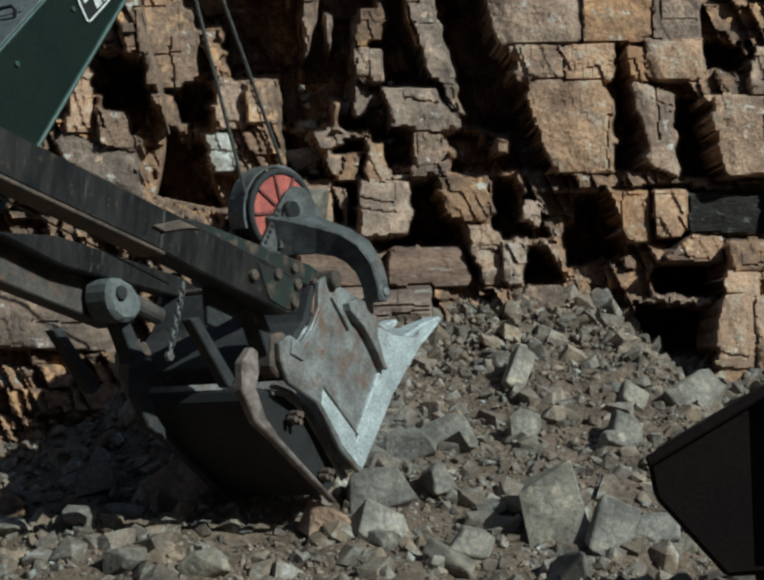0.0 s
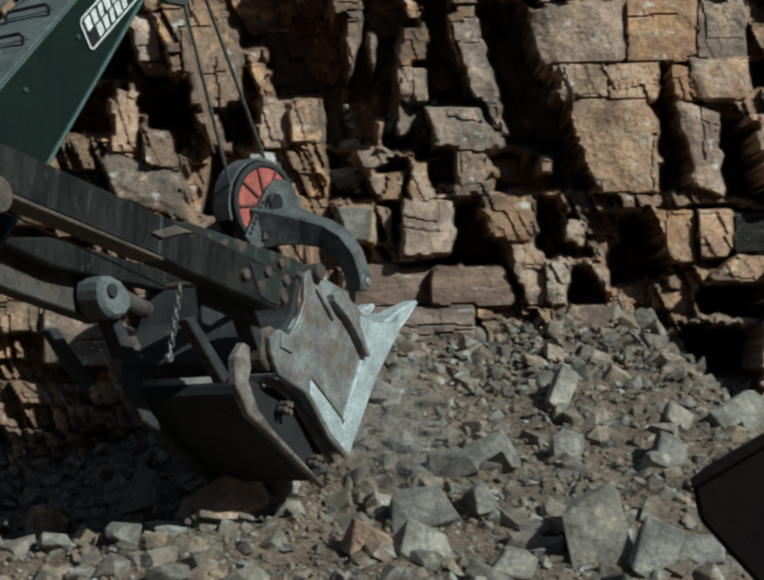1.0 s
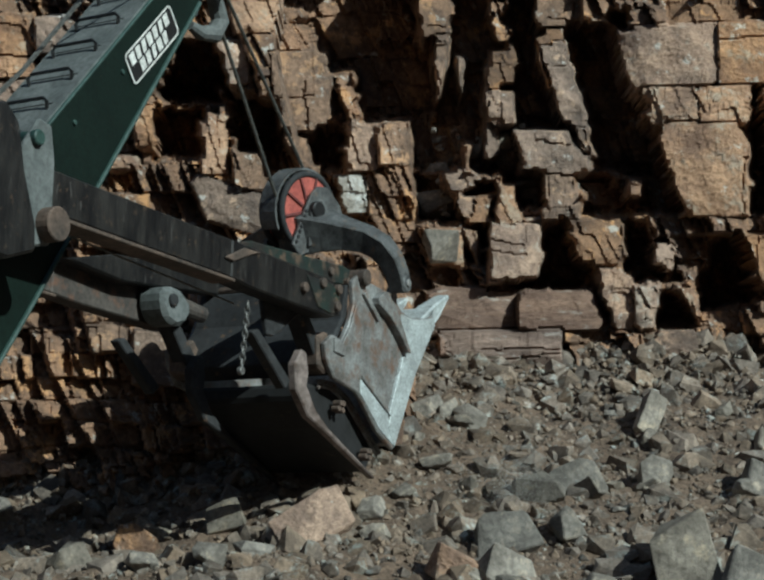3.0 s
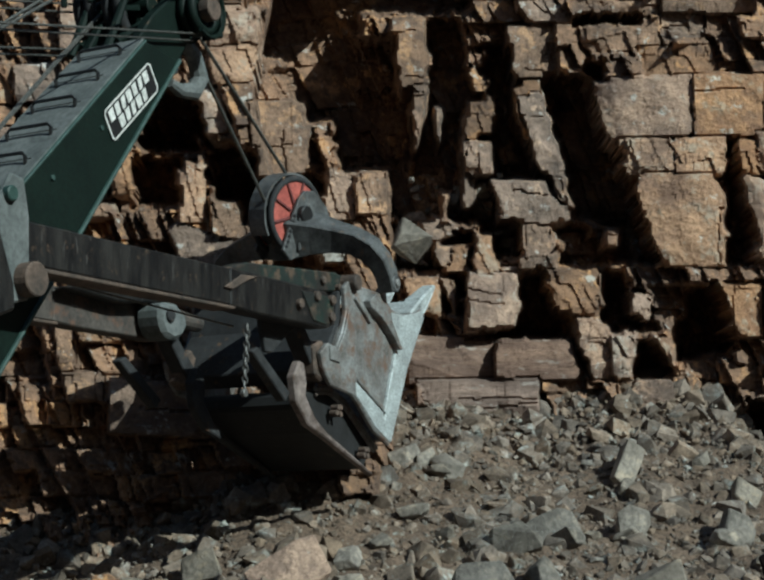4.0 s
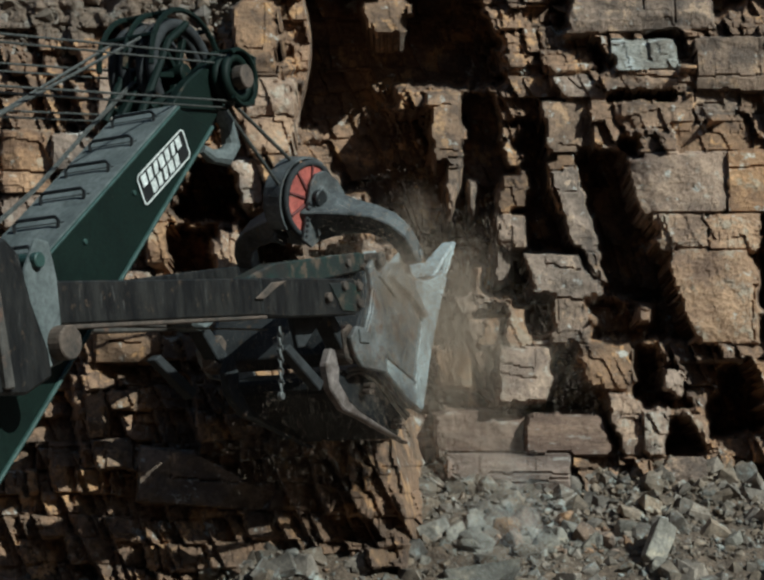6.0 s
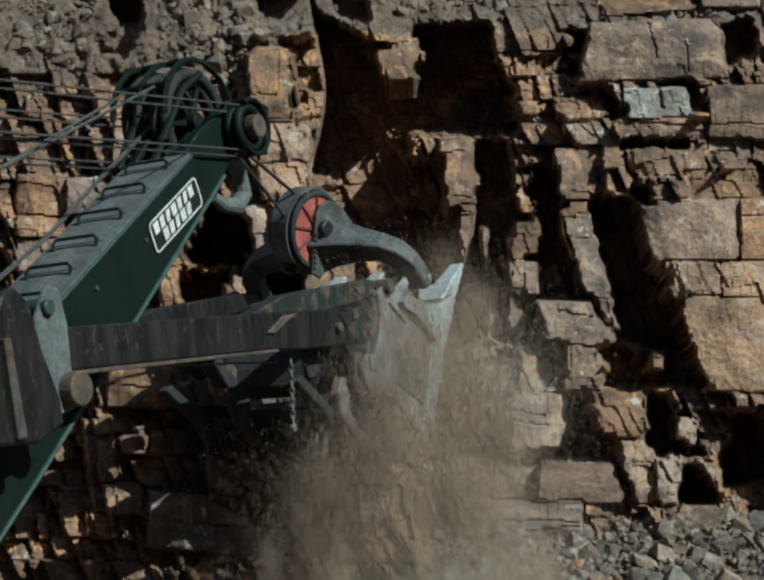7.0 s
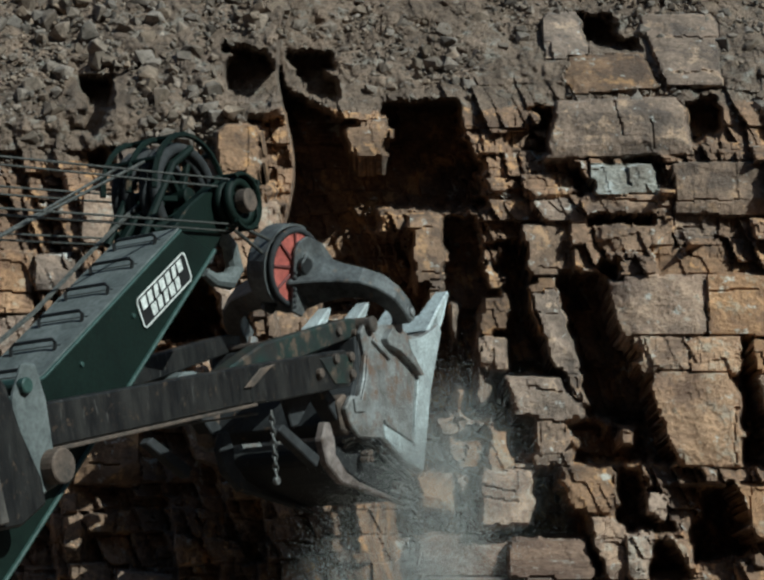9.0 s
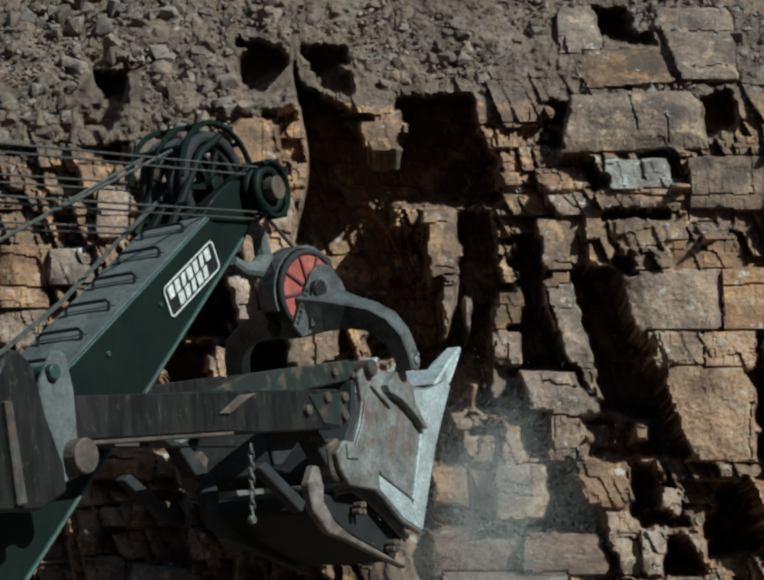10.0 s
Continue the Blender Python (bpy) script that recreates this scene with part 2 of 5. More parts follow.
def sweep(path, half, high):
    """A rectangular bar in the yz plane of points (y, z) with x offset, thick half along x and high across."""
    bm = bmesh.new()
    rows = []
    for i, (x, y, z, hx, hn) in enumerate(path):
        a, b = Vector(path[max(i - 1, 0)][:3]), Vector(path[min(i + 1, len(path) - 1)][:3])
        d = (b - a)
        d.x = 0
        d.normalize()
        nn = Vector((0, -d.z, d.y))
        c = Vector((x, y, z))
        rows.append([bm.verts.new(c + Vector((sx * hx * half, 0, 0)) + nn * (sn * hn * high)) for sx, sn in ((-1, -1), (1, -1), (1, 1), (-1, 1))])
    for a, b in zip(rows, rows[1:]):
        for k in range(4):
            bm.faces.new((a[k], a[(k + 1) % 4], b[(k + 1) % 4], b[k]))
    bm.faces.new(rows[0][::-1])
    bm.faces.new(rows[-1])
    bmesh.ops.recalc_face_normals(bm, faces=bm.faces)
    bevel(bm, 0.012)
    return bm


def hull(points):
    bm = bmesh.new()
    for p in points:
        bm.verts.new(p)
    r = bmesh.ops.convex_hull(bm, input=bm.verts)
    bmesh.ops.delete(bm, geom=list({v for v in r["geom_interior"] + r["geom_unused"] if isinstance(v, bmesh.types.BMVert)}), context="VERTS")
    return bm


def stone_bm(rng, sx, sy, sz, n=11):
    """An angular broken stone."""
    pts = []
    for _ in range(n):
        v = Vector((rng.uniform(-1, 1), rng.uniform(-1, 1), rng.uniform(-1, 1)))
        k = max(abs(v.x), abs(v.y), abs(v.z))
        v *= rng.uniform(0.8, 1.0) / k
        pts.append((v.x * sx, v.y * sy, v.z * sz))
    return hull(pts)

# ---------- ground and quarry face ----------
WY = 17.0


def cells(x, z, size, seed, shear=-0.3, tall=1.0, tilt=0.5, turned=0.5):
    """Jointed rock at one scale: for each point a step of its cell's facet, and how near it is to a joint."""
    u, v = (x - shear * z) / size, z / (size * tall)
    iu, iv = np.floor(u).astype(int), np.floor(v).astype(int)
    best, second = np.full(x.shape, 9.0), np.full(x.shape, 9.0)
    step = np.zeros(x.shape)
    for du in (-1, 0, 1):
        for dv in (-1, 0, 1):
            cu, cv = iu + du, iv + dv
            h = np.sin(cu * 127.1 + cv * 311.7 + seed * 17.3) * 43758.5453
            a = h - np.floor(h)
            h = np.sin(cu * 269.5 + cv * 183.3 + seed * 31.1) * 24634.6345
            b = h - np.floor(h)
            h = np.sin(cu * 74.7 + cv * 246.1 + seed * 9.7) * 35412.1234
            c = h - np.floor(h)
            pu, pv = u - cu - 0.15 - 0.7 * a, v - cv - 0.15 - 0.7 * b
            d = np.maximum(np.abs(pu), np.abs(pv)) + 0.35 * np.minimum(np.abs(pu), np.abs(pv))
            facet = (c - 0.5) - turned * pu + tilt * ((a - 0.5) * pu * 1.2 + (b - 0.6) * pv * 1.4)
            near = d < best
            second = np.where(near, best, np.minimum(second, d))
            step = np.where(near, facet, step)
            best = np.where(near, d, best)
    return step, second - best


def grain(x, z, seed):
    """Smooth value noise between -1 and 1."""
    iu, iv = np.floor(x), np.floor(z)
    fu, fv = x - iu, z - iv
    fu, fv = fu * fu * (3 - 2 * fu), fv * fv * (3 - 2 * fv)

    def corner(p, q):
        h = np.sin(p * 127.1 + q * 311.7 + seed * 74.7) * 43758.5453
        return 2 * (h - np.floor(h)) - 1
    low = corner(iu, iv) * (1 - fu) + corner(iu + 1, iv) * fu
    high = corner(iu, iv + 1) * (1 - fu) + corner(iu + 1, iv + 1) * fu
    return low * (1 - fv) + high * fv


def rough(x, z, seed, octaves=4):
    total, amp = 0.0, 1.0
    for i in range(octaves):
        total = total + amp * grain(x, z, seed + i)
        x, z, amp = 2.03 * x + 5.1, 2.03 * z + 1.7, 0.55 * amp
    return total


def shift(x, z=9.0):
    """The face steps towards the machine on its near flank, further along at its foot."""
    foot = np.clip((3.95 - np.asarray(z, dtype=float)) / 0.3, 0, 1)
    t = np.clip((-1.0 + 1.5 * foot - np.asarray(x, dtype=float)) / (0.05 + 0.4 * foot), 0, 1)
    return 2.2 * t * t * (3 - 2 * t)


def profile(z, x=9.0):
    """The face leans back a little, then breaks into the bench's slope."""
    z = np.asarray(z, dtype=float)
    return WY + 0.07 * (z - 4) + 0.78 * np.maximum(z - 8.55, 0) - 0.05 * np.maximum(z - 11, 0) - shift(x, z)


def pile(x, y):
    """Height of the muck pile at the foot of the face."""
    left = min(1.0, max(0.0, (0.45 - x) / 1.3))
    z = (0.14 + 0.43 * (y - 11.6)) * (1 - left) + (0.24 + 0.29 * (y - 11.4) + 0.36 * max(0.0, y - 13.0) - 0.25 * min(2.0, max(0.0, -0.6 - x)) * min(1.0, max(0.0, (y - 12.3) / 1.5))) * left
    z -= 0.7 * min(1.0, max(0.0, (x - 4.1) / 0.8)) * min(1.0, max(0.0, (y - 12.5) / 4.0))
    z += 0.2 * (1 - left) * min(1.0, max(0.0, (y - 15.4) / 1.4)) * min(1.0, max(0.0, (4.9 - x) / 0.8))
    z = 0.06 * math.log1p(math.exp(z / 0.06)) if z < 2 else z
    z = min(z, 2.9 - 0.3 * noise.noise((x * 0.4, 1.7, 0.0)))
    z += 0.16 * noise.noise((x * 0.7, y * 0.7, 3.0)) + 0.07 * noise.noise((x * 2.1, y * 2.1, 9.0))
    far = min(1.0, max(0.0, (abs(x - 1) - 9) / 6))
    return z * (1 - far * 0.6)


def ground():
    bm = bmesh.new()
    xs = [-600, -150, -60, -25] + [i * 0.14 for i in range(-70, 90)] + [25, 60, 150, 600]
    ys = [-600, -100, -30, -8, 0, 4, 8] + [9.5 + i * 0.14 for i in range(64)] + [24, 40, 120, 800]
    grid = [[bm.verts.new((x, y, pile(x, y) + 0.05 * noise.noise((x * 5, y * 5, 0)) + 0.03 * noise.noise((x * 11, y * 11, 0)) if 9 < y < 19 and -14 < x < 15 else (0.02 if y < 10 else 2.3))) for x in xs] for y in ys]
    for a, b in zip(grid, grid[1:]):
        for i in range(len(xs) - 1):
            bm.faces.new((a[i], a[i + 1], b[i + 1], b[i]))
    tagged(new("ground", mesh_of(bm, "ground", SOIL)), "brown crushed rock ground sloping up to the quarry face", "ground", kind="structure")


FACE = None
CLEFTS = []


def cleft(x0, x1, z0, z1, lean0, lean1, dip):
    """A joint opened into a dark cleft; its sides lean, its beds dip."""
    CLEFTS.append((x0, x1, z0, z1, lean0, lean1, dip))


def inside(x, z, one):
    """How far a point lies inside a leaning, dipping four-sided outline (negative outside)."""
    x0, x1, z0, z1, lean0, lean1, dip = one
    zm, xm = (z0 + z1) / 2, (x0 + x1) / 2
    v = z - zm - dip * (x - xm)
    return np.minimum(np.minimum(x - x0 - lean0 * (z - zm), x1 + lean1 * (z - zm) - x), (z1 - z0) / 2 - np.abs(v))


TODO = []


def block(x0, x1, z0, z1, lean0, lean1, dip, d, material):
    TODO.append(((x0, x1, z0, z1, lean0, lean1, dip), 0.04 + 0.72 * d, material))


def hashed(p, q, seed):
    h = np.sin(p * 127.1 + q * 311.7 + seed * 74.7) * 43758.5453
    return h - np.floor(h)


def courses(x, z, wide, high, seed, shear=-0.3, turned=0.6):
    """Bedded, jointed rock: uneven courses cut by leaning joints; a step for each piece, and how near its edge is."""
    v = z / high + 0.45 * grain(x * 0.35 / wide, z * 0.35 / high, seed + 5)
    row = np.floor(v)
    fv = v - row
    merge = hashed(np.floor(row / 2), 3.0, seed) > 0.6
    fv = np.where(merge, (fv + row - 2 * np.floor(row / 2)) / 2, fv)
    tall = np.where(merge, 2 * high, high)
    row = np.where(merge, 2 * np.floor(row / 2) + 0.5, row)
    w = wide * (0.55 + 1.0 * hashed(row, 1.0, seed))
    lean = shear + 0.5 * (hashed(row, 9.0, seed) - 0.5)
    u = (x - lean * z) / w + 7 * hashed(row, 2.0, seed)
    col = np.floor(u)
    fu = u - col
    cut = 0.3 + 0.4 * hashed(row, col, seed + 1)
    split = hashed(row, col, seed + 2) > 0.45
    right = split & (fu > cut)
    lo, hi = np.where(right, cut, 0.0), np.where(split & ~right, cut, 1.0)
    a, b, c = hashed(row, col + 0.5 * right, seed + 3), hashed(row, col + 0.5 * right, seed + 4), hashed(row, col + 0.5 * right, seed + 6)
    pu = ((fu - lo) / (hi - lo) - 0.5) * np.minimum(1.0, (hi - lo) * 1.5)
    step = (a - 0.5) - turned * (0.4 + 0.9 * b) * pu + 0.5 * (c - 0.65) * (fv - 0.5)
    edge = np.minimum(np.minimum(fu - lo, hi - fu) * w, np.minimum(fv, 1 - fv) * tall)
    return step, edge


def lie(i, w, h, flush=False):
    """How far a block's face turns to the right and leans back."""
    r = random.Random(i * 13 + 5)
    yaw = min(0.5, r.uniform(0.08, 0.3) / w) * (0.4 if w > 1.2 else 1)
    tip = -min(0.2, r.uniform(0.0, 0.08) / h)
    if flush:
        yaw, tip = 0.3 * yaw, 0.3 * tip
    return r, yaw, tip


def quarry_face():
    """The jointed rock of the face and the broken bench above it; its large blocks are pieces of their own."""
    global FACE
    xs = np.concatenate([[-70, -40, -20, -12], np.arange(-6.9, 8.1, 0.024), [13, 20, 40, 70]])
    zs = np.concatenate([np.arange(0.1, 12.4, 0.024), [14.0, 15.0]])
    x, z = np.meshgrid(xs, zs)
    low = 0.75 * np.clip((-1.0 - x) / 0.8, 0, 1)
    top = np.clip((z - 8.45 + low - 0.25 * grain(x * 0.8, z * 0.0, 77)) / 0.5, 0, 1)
    jag = rough(x * 5.0, z * 5.0, 3, 4)
    xw = x + 0.03 * rough(x * 0.6, z * 0.6, 11, 2) + 0.007 * jag
    zw = z + 0.025 * rough(x * 0.6, z * 0.6, 21, 2) + 0.007 * rough(x * 5.0, z * 7.0, 5, 3)
    a, _ = courses(xw, zw, 0.95, 0.75, 1, turned=0.8)
    b, eb = courses(xw, zw, 0.42, 0.3, 2, turned=0.8)
    c, ec = courses(xw, zw, 0.17, 0.11, 3, shear=-0.1, turned=0.6)
    d, _ = cells(xw, zw, 0.09, 4, tall=0.7, tilt=1.2, turned=0.2)
    shattered = np.clip(0.5 + 1.3 * rough(x * 0.7, z * 0.9, 44, 3), 0, 1)
    fine = (0.012 * d + 0.014 * jag + (0.015 + 0.06 * shattered) * c - 0.01 * (ec < 0.01) * shattered) * (1 - 0.9 * top)
    proud = (0.12 + 0.3 * a + (0.2 + 0.14 * shattered) * b) * (1 - 0.93 * top) + fine - 0.03 * (eb < 0.014) * (1 - top)
    # earth and small debris on the slope above
    soft = rough(x * 1.1, z * 1.1, 31, 5)
    proud = proud + top * (0.16 * soft + 0.05 * rough(x * 7, z * 7, 33, 4))
    # black clefts
    j1, _ = courses(xw, zw, 0.24, 0.2, 51)
    j2, _ = courses(xw, zw, 0.13, 0.09, 61, shear=0.1)
    xr, zr = x + 0.11 * j1 + 0.06 * j2 + 0.012 * jag, z + 0.09 * hashed(np.round(j1 * 50), 4.0, 7) - 0.045 + 0.05 * j2
    depth = np.zeros(x.shape)
    for one in CLEFTS:
        w, h = one[1] - one[0], one[3] - one[2]
        m = np.clip(inside(xr, zr, one) / 0.03 + 0.8, 0, 1)
        depth = np.maximum(depth, m * min(1.5, 0.3 + 1.4 * w, 0.5 + 4.5 * h))
    deep = np.clip(depth / 0.3, 0, 1)
    proud = proud * (1 - 0.5 * deep) - depth
    # the large blocks, each with its own lie, flat breaks, cracks and a thin joint round it
    owner = np.full(x.shape, -1)
    for i, (shape, out, _) in enumerate(TODO):
        x0, x1, z0, z1, lean0, lean1, dip = shape
        w, h, xm, zm = x1 - x0, z1 - z0, (x0 + x1) / 2, (z0 + z1) / 2
        r, yaw, tip = lie(i + 1, w, h, x0 > 2.4 and z0 > 4.0)
        big = w * h > 0.3
        u, v = xw - xm, zw - zm - dip * (xw - xm)
        e = inside(xw + 0.012 * jag, zw, shape) + 0.05
        for _ in range(2 if big else 3):
            ang = r.choice((0.7, 2.4, 3.9, 5.5)) + r.uniform(-0.5, 0.5)
            reach = 0.5 * (abs(math.cos(ang)) * w + abs(math.sin(ang)) * h) * r.uniform(0.86, 1.04)
            e = np.minimum(e, reach + 0.05 - math.cos(ang) * (u - (lean0 + lean1) / 2 * v) - math.sin(ang) * v)
        e = e - 0.05 * (depth > 0.2)
        m = np.clip(e / 0.035, 0, 1)
        flat = out - yaw * u + tip * v
        for _ in range(3):
            ang, reach = r.uniform(0, 6.28), r.uniform(0.22, 0.5)
            flat = np.minimum(flat, out - yaw * u - (math.cos(ang) * u + math.sin(ang) * v - reach * (w if abs(math.cos(ang)) > 0.7 else h)) * r.uniform(0.15, 0.6))
        flat = flat + (0.09 if big else 0.25) * fine + (0.008 if big else 0.05) * b + 0.01 * jag + 0.025 * rough(x * 1.2, z * 2.0, 71, 3)
        # hairline cracks along the bed and across it
        for k in range(r.choice((0, 1, 2)) if big else r.choice((0, 0, 1))):
            at, across = r.uniform(-0.42, 0.42), r.random() < 0.35
            run = u - lean1 * v - at * w if across else v - at * h + 0.06 * r.uniform(-1, 1) * u
            run = run + 0.03 * rough(x * 3, z * 3, 90 + i + k, 3)
            part_way = (v * r.choice((-1, 1)) > -0.15 * h) if across else (u * r.choice((-1, 1)) > -0.2 * w)
            flat = flat - 0.04 * (np.abs(run) < 0.012) * part_way + 0.02 * r.uniform(-1, 1) * (run > 0) * part_way
        take = (m > 0) & (flat > proud - 0.6)
        proud = np.where(take, proud * (1 - m) + m * flat - 0.06 * (e < 0.024), proud)
        owner = np.where((e > 0.012) & take, i, owner)
    # weathered edges: steep steps are rounded off a little
    pad = np.pad(proud, 1, mode="edge")
    near = [pad[i:i + proud.shape[0], j:j + proud.shape[1]] for i in range(3) for j in range(3)]
    steep = np.clip((np.max(near, 0) - np.min(near, 0) - 0.3) / 0.3, 0, 1)
    proud = proud * (1 - steep) + steep * np.mean(near, 0)
    y = profile(z, x + 0.12 * np.sin(2.1 * z + 1)) - proud
    k = y / WY
    co = np.stack([x * np.where(np.abs(x) > 9, 1, k), y, EYE[2] + (z - EYE[2]) * k], -1).reshape(-1, 3)
    nz, nx = x.shape
    g = np.arange(nx * nz).reshape(nz, nx)
    quads = np.stack([g[:-1, :-1], g[:-1, 1:], g[1:, 1:], g[1:, :-1]], -1).reshape(-1, 4)
    who = owner[:-1, :-1].ravel()
    earth = ((z + low + 0.2 * soft)[:-1, :-1] > 8.7).ravel() & (who < 0)
    FACE = new("quarry_wall", cut_mesh("quarry_wall", co, quads[who < 0], (ROCK_WALL, EARTH), earth[who < 0], 0))
    tagged(FACE, "jointed orange-brown quarry face with black shadowed clefts", "rock face", kind="structure")
    for i, (_, _, stone) in enumerate(TODO):
        mine = quads[who == i]
        if len(mine) < 12:
            continue
        new("rock_block", cut_mesh("rock_block", co, mine, (stone,), None, 0.7)).parent = FACE


def cut_mesh(name, co, quads, materials, index, deep):
    """The surface of some quads of a grid, and its sides going deep into the rock."""
    used, inv = np.unique(quads, return_inverse=True)
    faces, pts = inv.reshape(-1, 4), co[used]
    if deep:
        edges = np.concatenate([faces[:, [j, (j + 1) % 4]] for j in range(4)])
        code = np.sort(edges, 1)
        code = code[:, 0] * (len(pts) + 1) + code[:, 1]
        _, first, times = np.unique(code, return_index=True, return_counts=True)
        rim = edges[first[times == 1]]
        n = len(pts)
        pts = np.concatenate([pts, pts + [0, deep, 0]])
        faces = np.concatenate([faces, np.stack([rim[:, 1], rim[:, 0], rim[:, 0] + n, rim[:, 1] + n], -1)])
    me = bpy.data.meshes.new(name)
    me.from_pydata(pts.tolist(), [], faces.tolist())
    for m in materials:
        me.materials.append(m)
    if index is not None:
        me.polygons.foreach_set("material_index", index.astype(np.int32))
    return me


cleft(2.49, 3.12, 4.67, 6.40, -0.15, -0.36, -0.15)
cleft(3.07, 3.54, 4.17, 4.71, -0.47, -0.44, -0.02)
cleft(4.46, 4.73, 4.12, 5.62, 0.05, -0.15, -0.05)
cleft(5.20, 5.66, 4.00, 4.88, -0.04, -0.18, -0.10)
cleft(5.60, 6.14, 5.32, 5.60, -0.04, -0.03, -0.21)
cleft(1.72, 2.16, 4.85, 6.82, -0.13, -0.29, -0.22)
cleft(2.62, 2.98, 4.50, 6.17, -0.40, -0.48, -0.16)
cleft(0.96, 1.43, 6.02, 7.16, 0.01, -0.20, -0.08)
cleft(0.70, 1.25, 4.77, 5.86, 0.24, 0.03, 0.07)
cleft(1.54, 2.07, 4.82, 5.89, -0.01, -0.30, 0.00)
cleft(0.30, 1.21, 7.82, 8.68, -0.03, -0.38, 0.01)
cleft(-1.34, -0.34, 7.99, 8.46, -0.14, -0.18, -0.08)
cleft(-0.68, 1.37, 7.28, 7.89, -1.23, 0.02, -0.01)
cleft(-1.14, -0.28, 7.37, 7.94, -0.10, 0.05, 0.11)
cleft(-0.14, 0.56, 5.29, 6.91, 0.11, -0.12, 0.06)
cleft(-1.74, -1.24, 8.74, 9.42, -0.07, -0.16, -0.11)
cleft(-0.84, -0.45, 8.74, 9.36, -0.34, -0.36, -0.01)
cleft(2.76, 3.19, 9.48, 9.84, -0.09, -1.07, -0.13)
cleft(4.03, 4.35, 8.22, 8.71, -0.20, -0.06, 0.46)
cleft(2.08, 2.29, 8.36, 8.61, -0.23, 0.08, 0.11)
cleft(2.04, 2.17, 7.99, 8.25, -0.08, 0.04, 0.00)
cleft(2.59, 2.70, 7.46, 7.86, 0.00, -0.13, 0.00)
cleft(2.82, 3.50, 7.09, 7.17, 0.00, 0.10, 0.00)
cleft(2.92, 3.08, 6.37, 6.60, -0.30, -0.35, 0.00)
cleft(1.49, 1.96, 4.29, 4.70, 0.10, 0.00, -0.14)
cleft(2.46, 2.82, 4.18, 4.61, -0.20, -0.32, -0.05)
cleft(1.94, 2.33, 3.40, 4.04, 0.06, -0.25, -0.14)
cleft(2.94, 3.17, 3.34, 4.06, -0.10, 0.00, -0.14)
cleft(2.51, 2.63, 2.80, 3.54, -0.36, -0.32, -0.30)
cleft(3.28, 3.59, 2.82, 3.19, 0.19, -0.41, -0.03)
cleft(1.48, 2.35, 3.28, 3.38, 4.64, 0.00, -0.05)
cleft(3.84, 4.38, 3.06, 3.82, 0.23, -0.21, 0.18)
cleft(4.81, 5.66, 2.61, 2.90, -0.22, -0.08, -0.09)
cleft(4.60, 5.45, 1.77, 2.42, 0.08, -0.06, -0.12)
cleft(3.30, 3.51, 2.24, 2.62, -0.83, -0.76, -0.16)
cleft(1.94, 2.34, 3.40, 4.03, 0.03, -0.52, -0.03)
cleft(2.90, 3.28, 3.38, 3.96, 0.02, -0.32, -0.05)
cleft(3.26, 3.56, 2.80, 3.20, 0.08, -0.44, 0.01)
cleft(2.45, 2.78, 4.12, 4.58, -0.02, -0.23, -0.18)
cleft(2.84, 3.12, 4.17, 4.53, -0.11, -0.37, -0.04)
cleft(1.13, 1.40, 4.12, 4.54, 0.05, 0.17, -0.02)
cleft(1.74, 1.99, 5.26, 6.11, 0.01, -0.34, 0.06)
cleft(0.86, 1.32, 5.22, 6.24, -0.02, -0.09, 0.04)
cleft(1.18, 1.60, 4.69, 5.22, 0.04, -0.25, -0.06)
cleft(-0.20, 0.72, 5.38, 6.28, -0.02, -0.06, 0.02)
cleft(0.44, 0.98, 4.70, 5.32, -0.05, 0.02, -0.12)
cleft(0.45, 0.93, 4.10, 4.66, -0.13, -0.07, -0.03)
cleft(1.03, 1.27, 3.58, 4.11, 0.04, -0.13, -0.04)
cleft(-0.72, -0.37, 4.80, 5.26, 0.00, -0.09, -0.09)
cleft(-1.69, -1.16, 4.77, 5.62, -0.06, -0.14, -0.40)
cleft(-1.20, -0.66, 3.84, 4.97, 0.03, -0.54, -0.35)
cleft(-0.58, -0.33, 3.60, 4.56, -0.17, -0.24, -0.17)
cleft(-1.06, -0.18, 6.57, 8.59, -0.01, 0.04, -0.50)
cleft(-0.82, 0.10, 5.96, 7.24, -0.41, 0.01, 0.06)
cleft(-2.42, -1.83, 5.61, 6.34, 0.20, -0.13, -0.05)
cleft(-2.58, -2.08, 4.96, 5.50, -0.08, -0.05, 0.02)
cleft(-1.69, -1.08, 4.98, 5.40, -0.13, 0.00, -0.10)
cleft(-3.61, -3.30, 8.29, 9.01, 0.03, 0.23, -0.18)
cleft(-1.36, -0.40, 7.68, 8.33, -0.02, -0.02, 0.22)
cleft(-1.27, -0.93, 7.33, 7.45, 0.25, 0.00, 0.00)
cleft(-3.44, -3.26, 7.82, 8.03, -0.04, -0.05, 0.08)
cleft(-1.69, -1.14, 8.76, 9.28, -0.02, -0.38, -0.02)

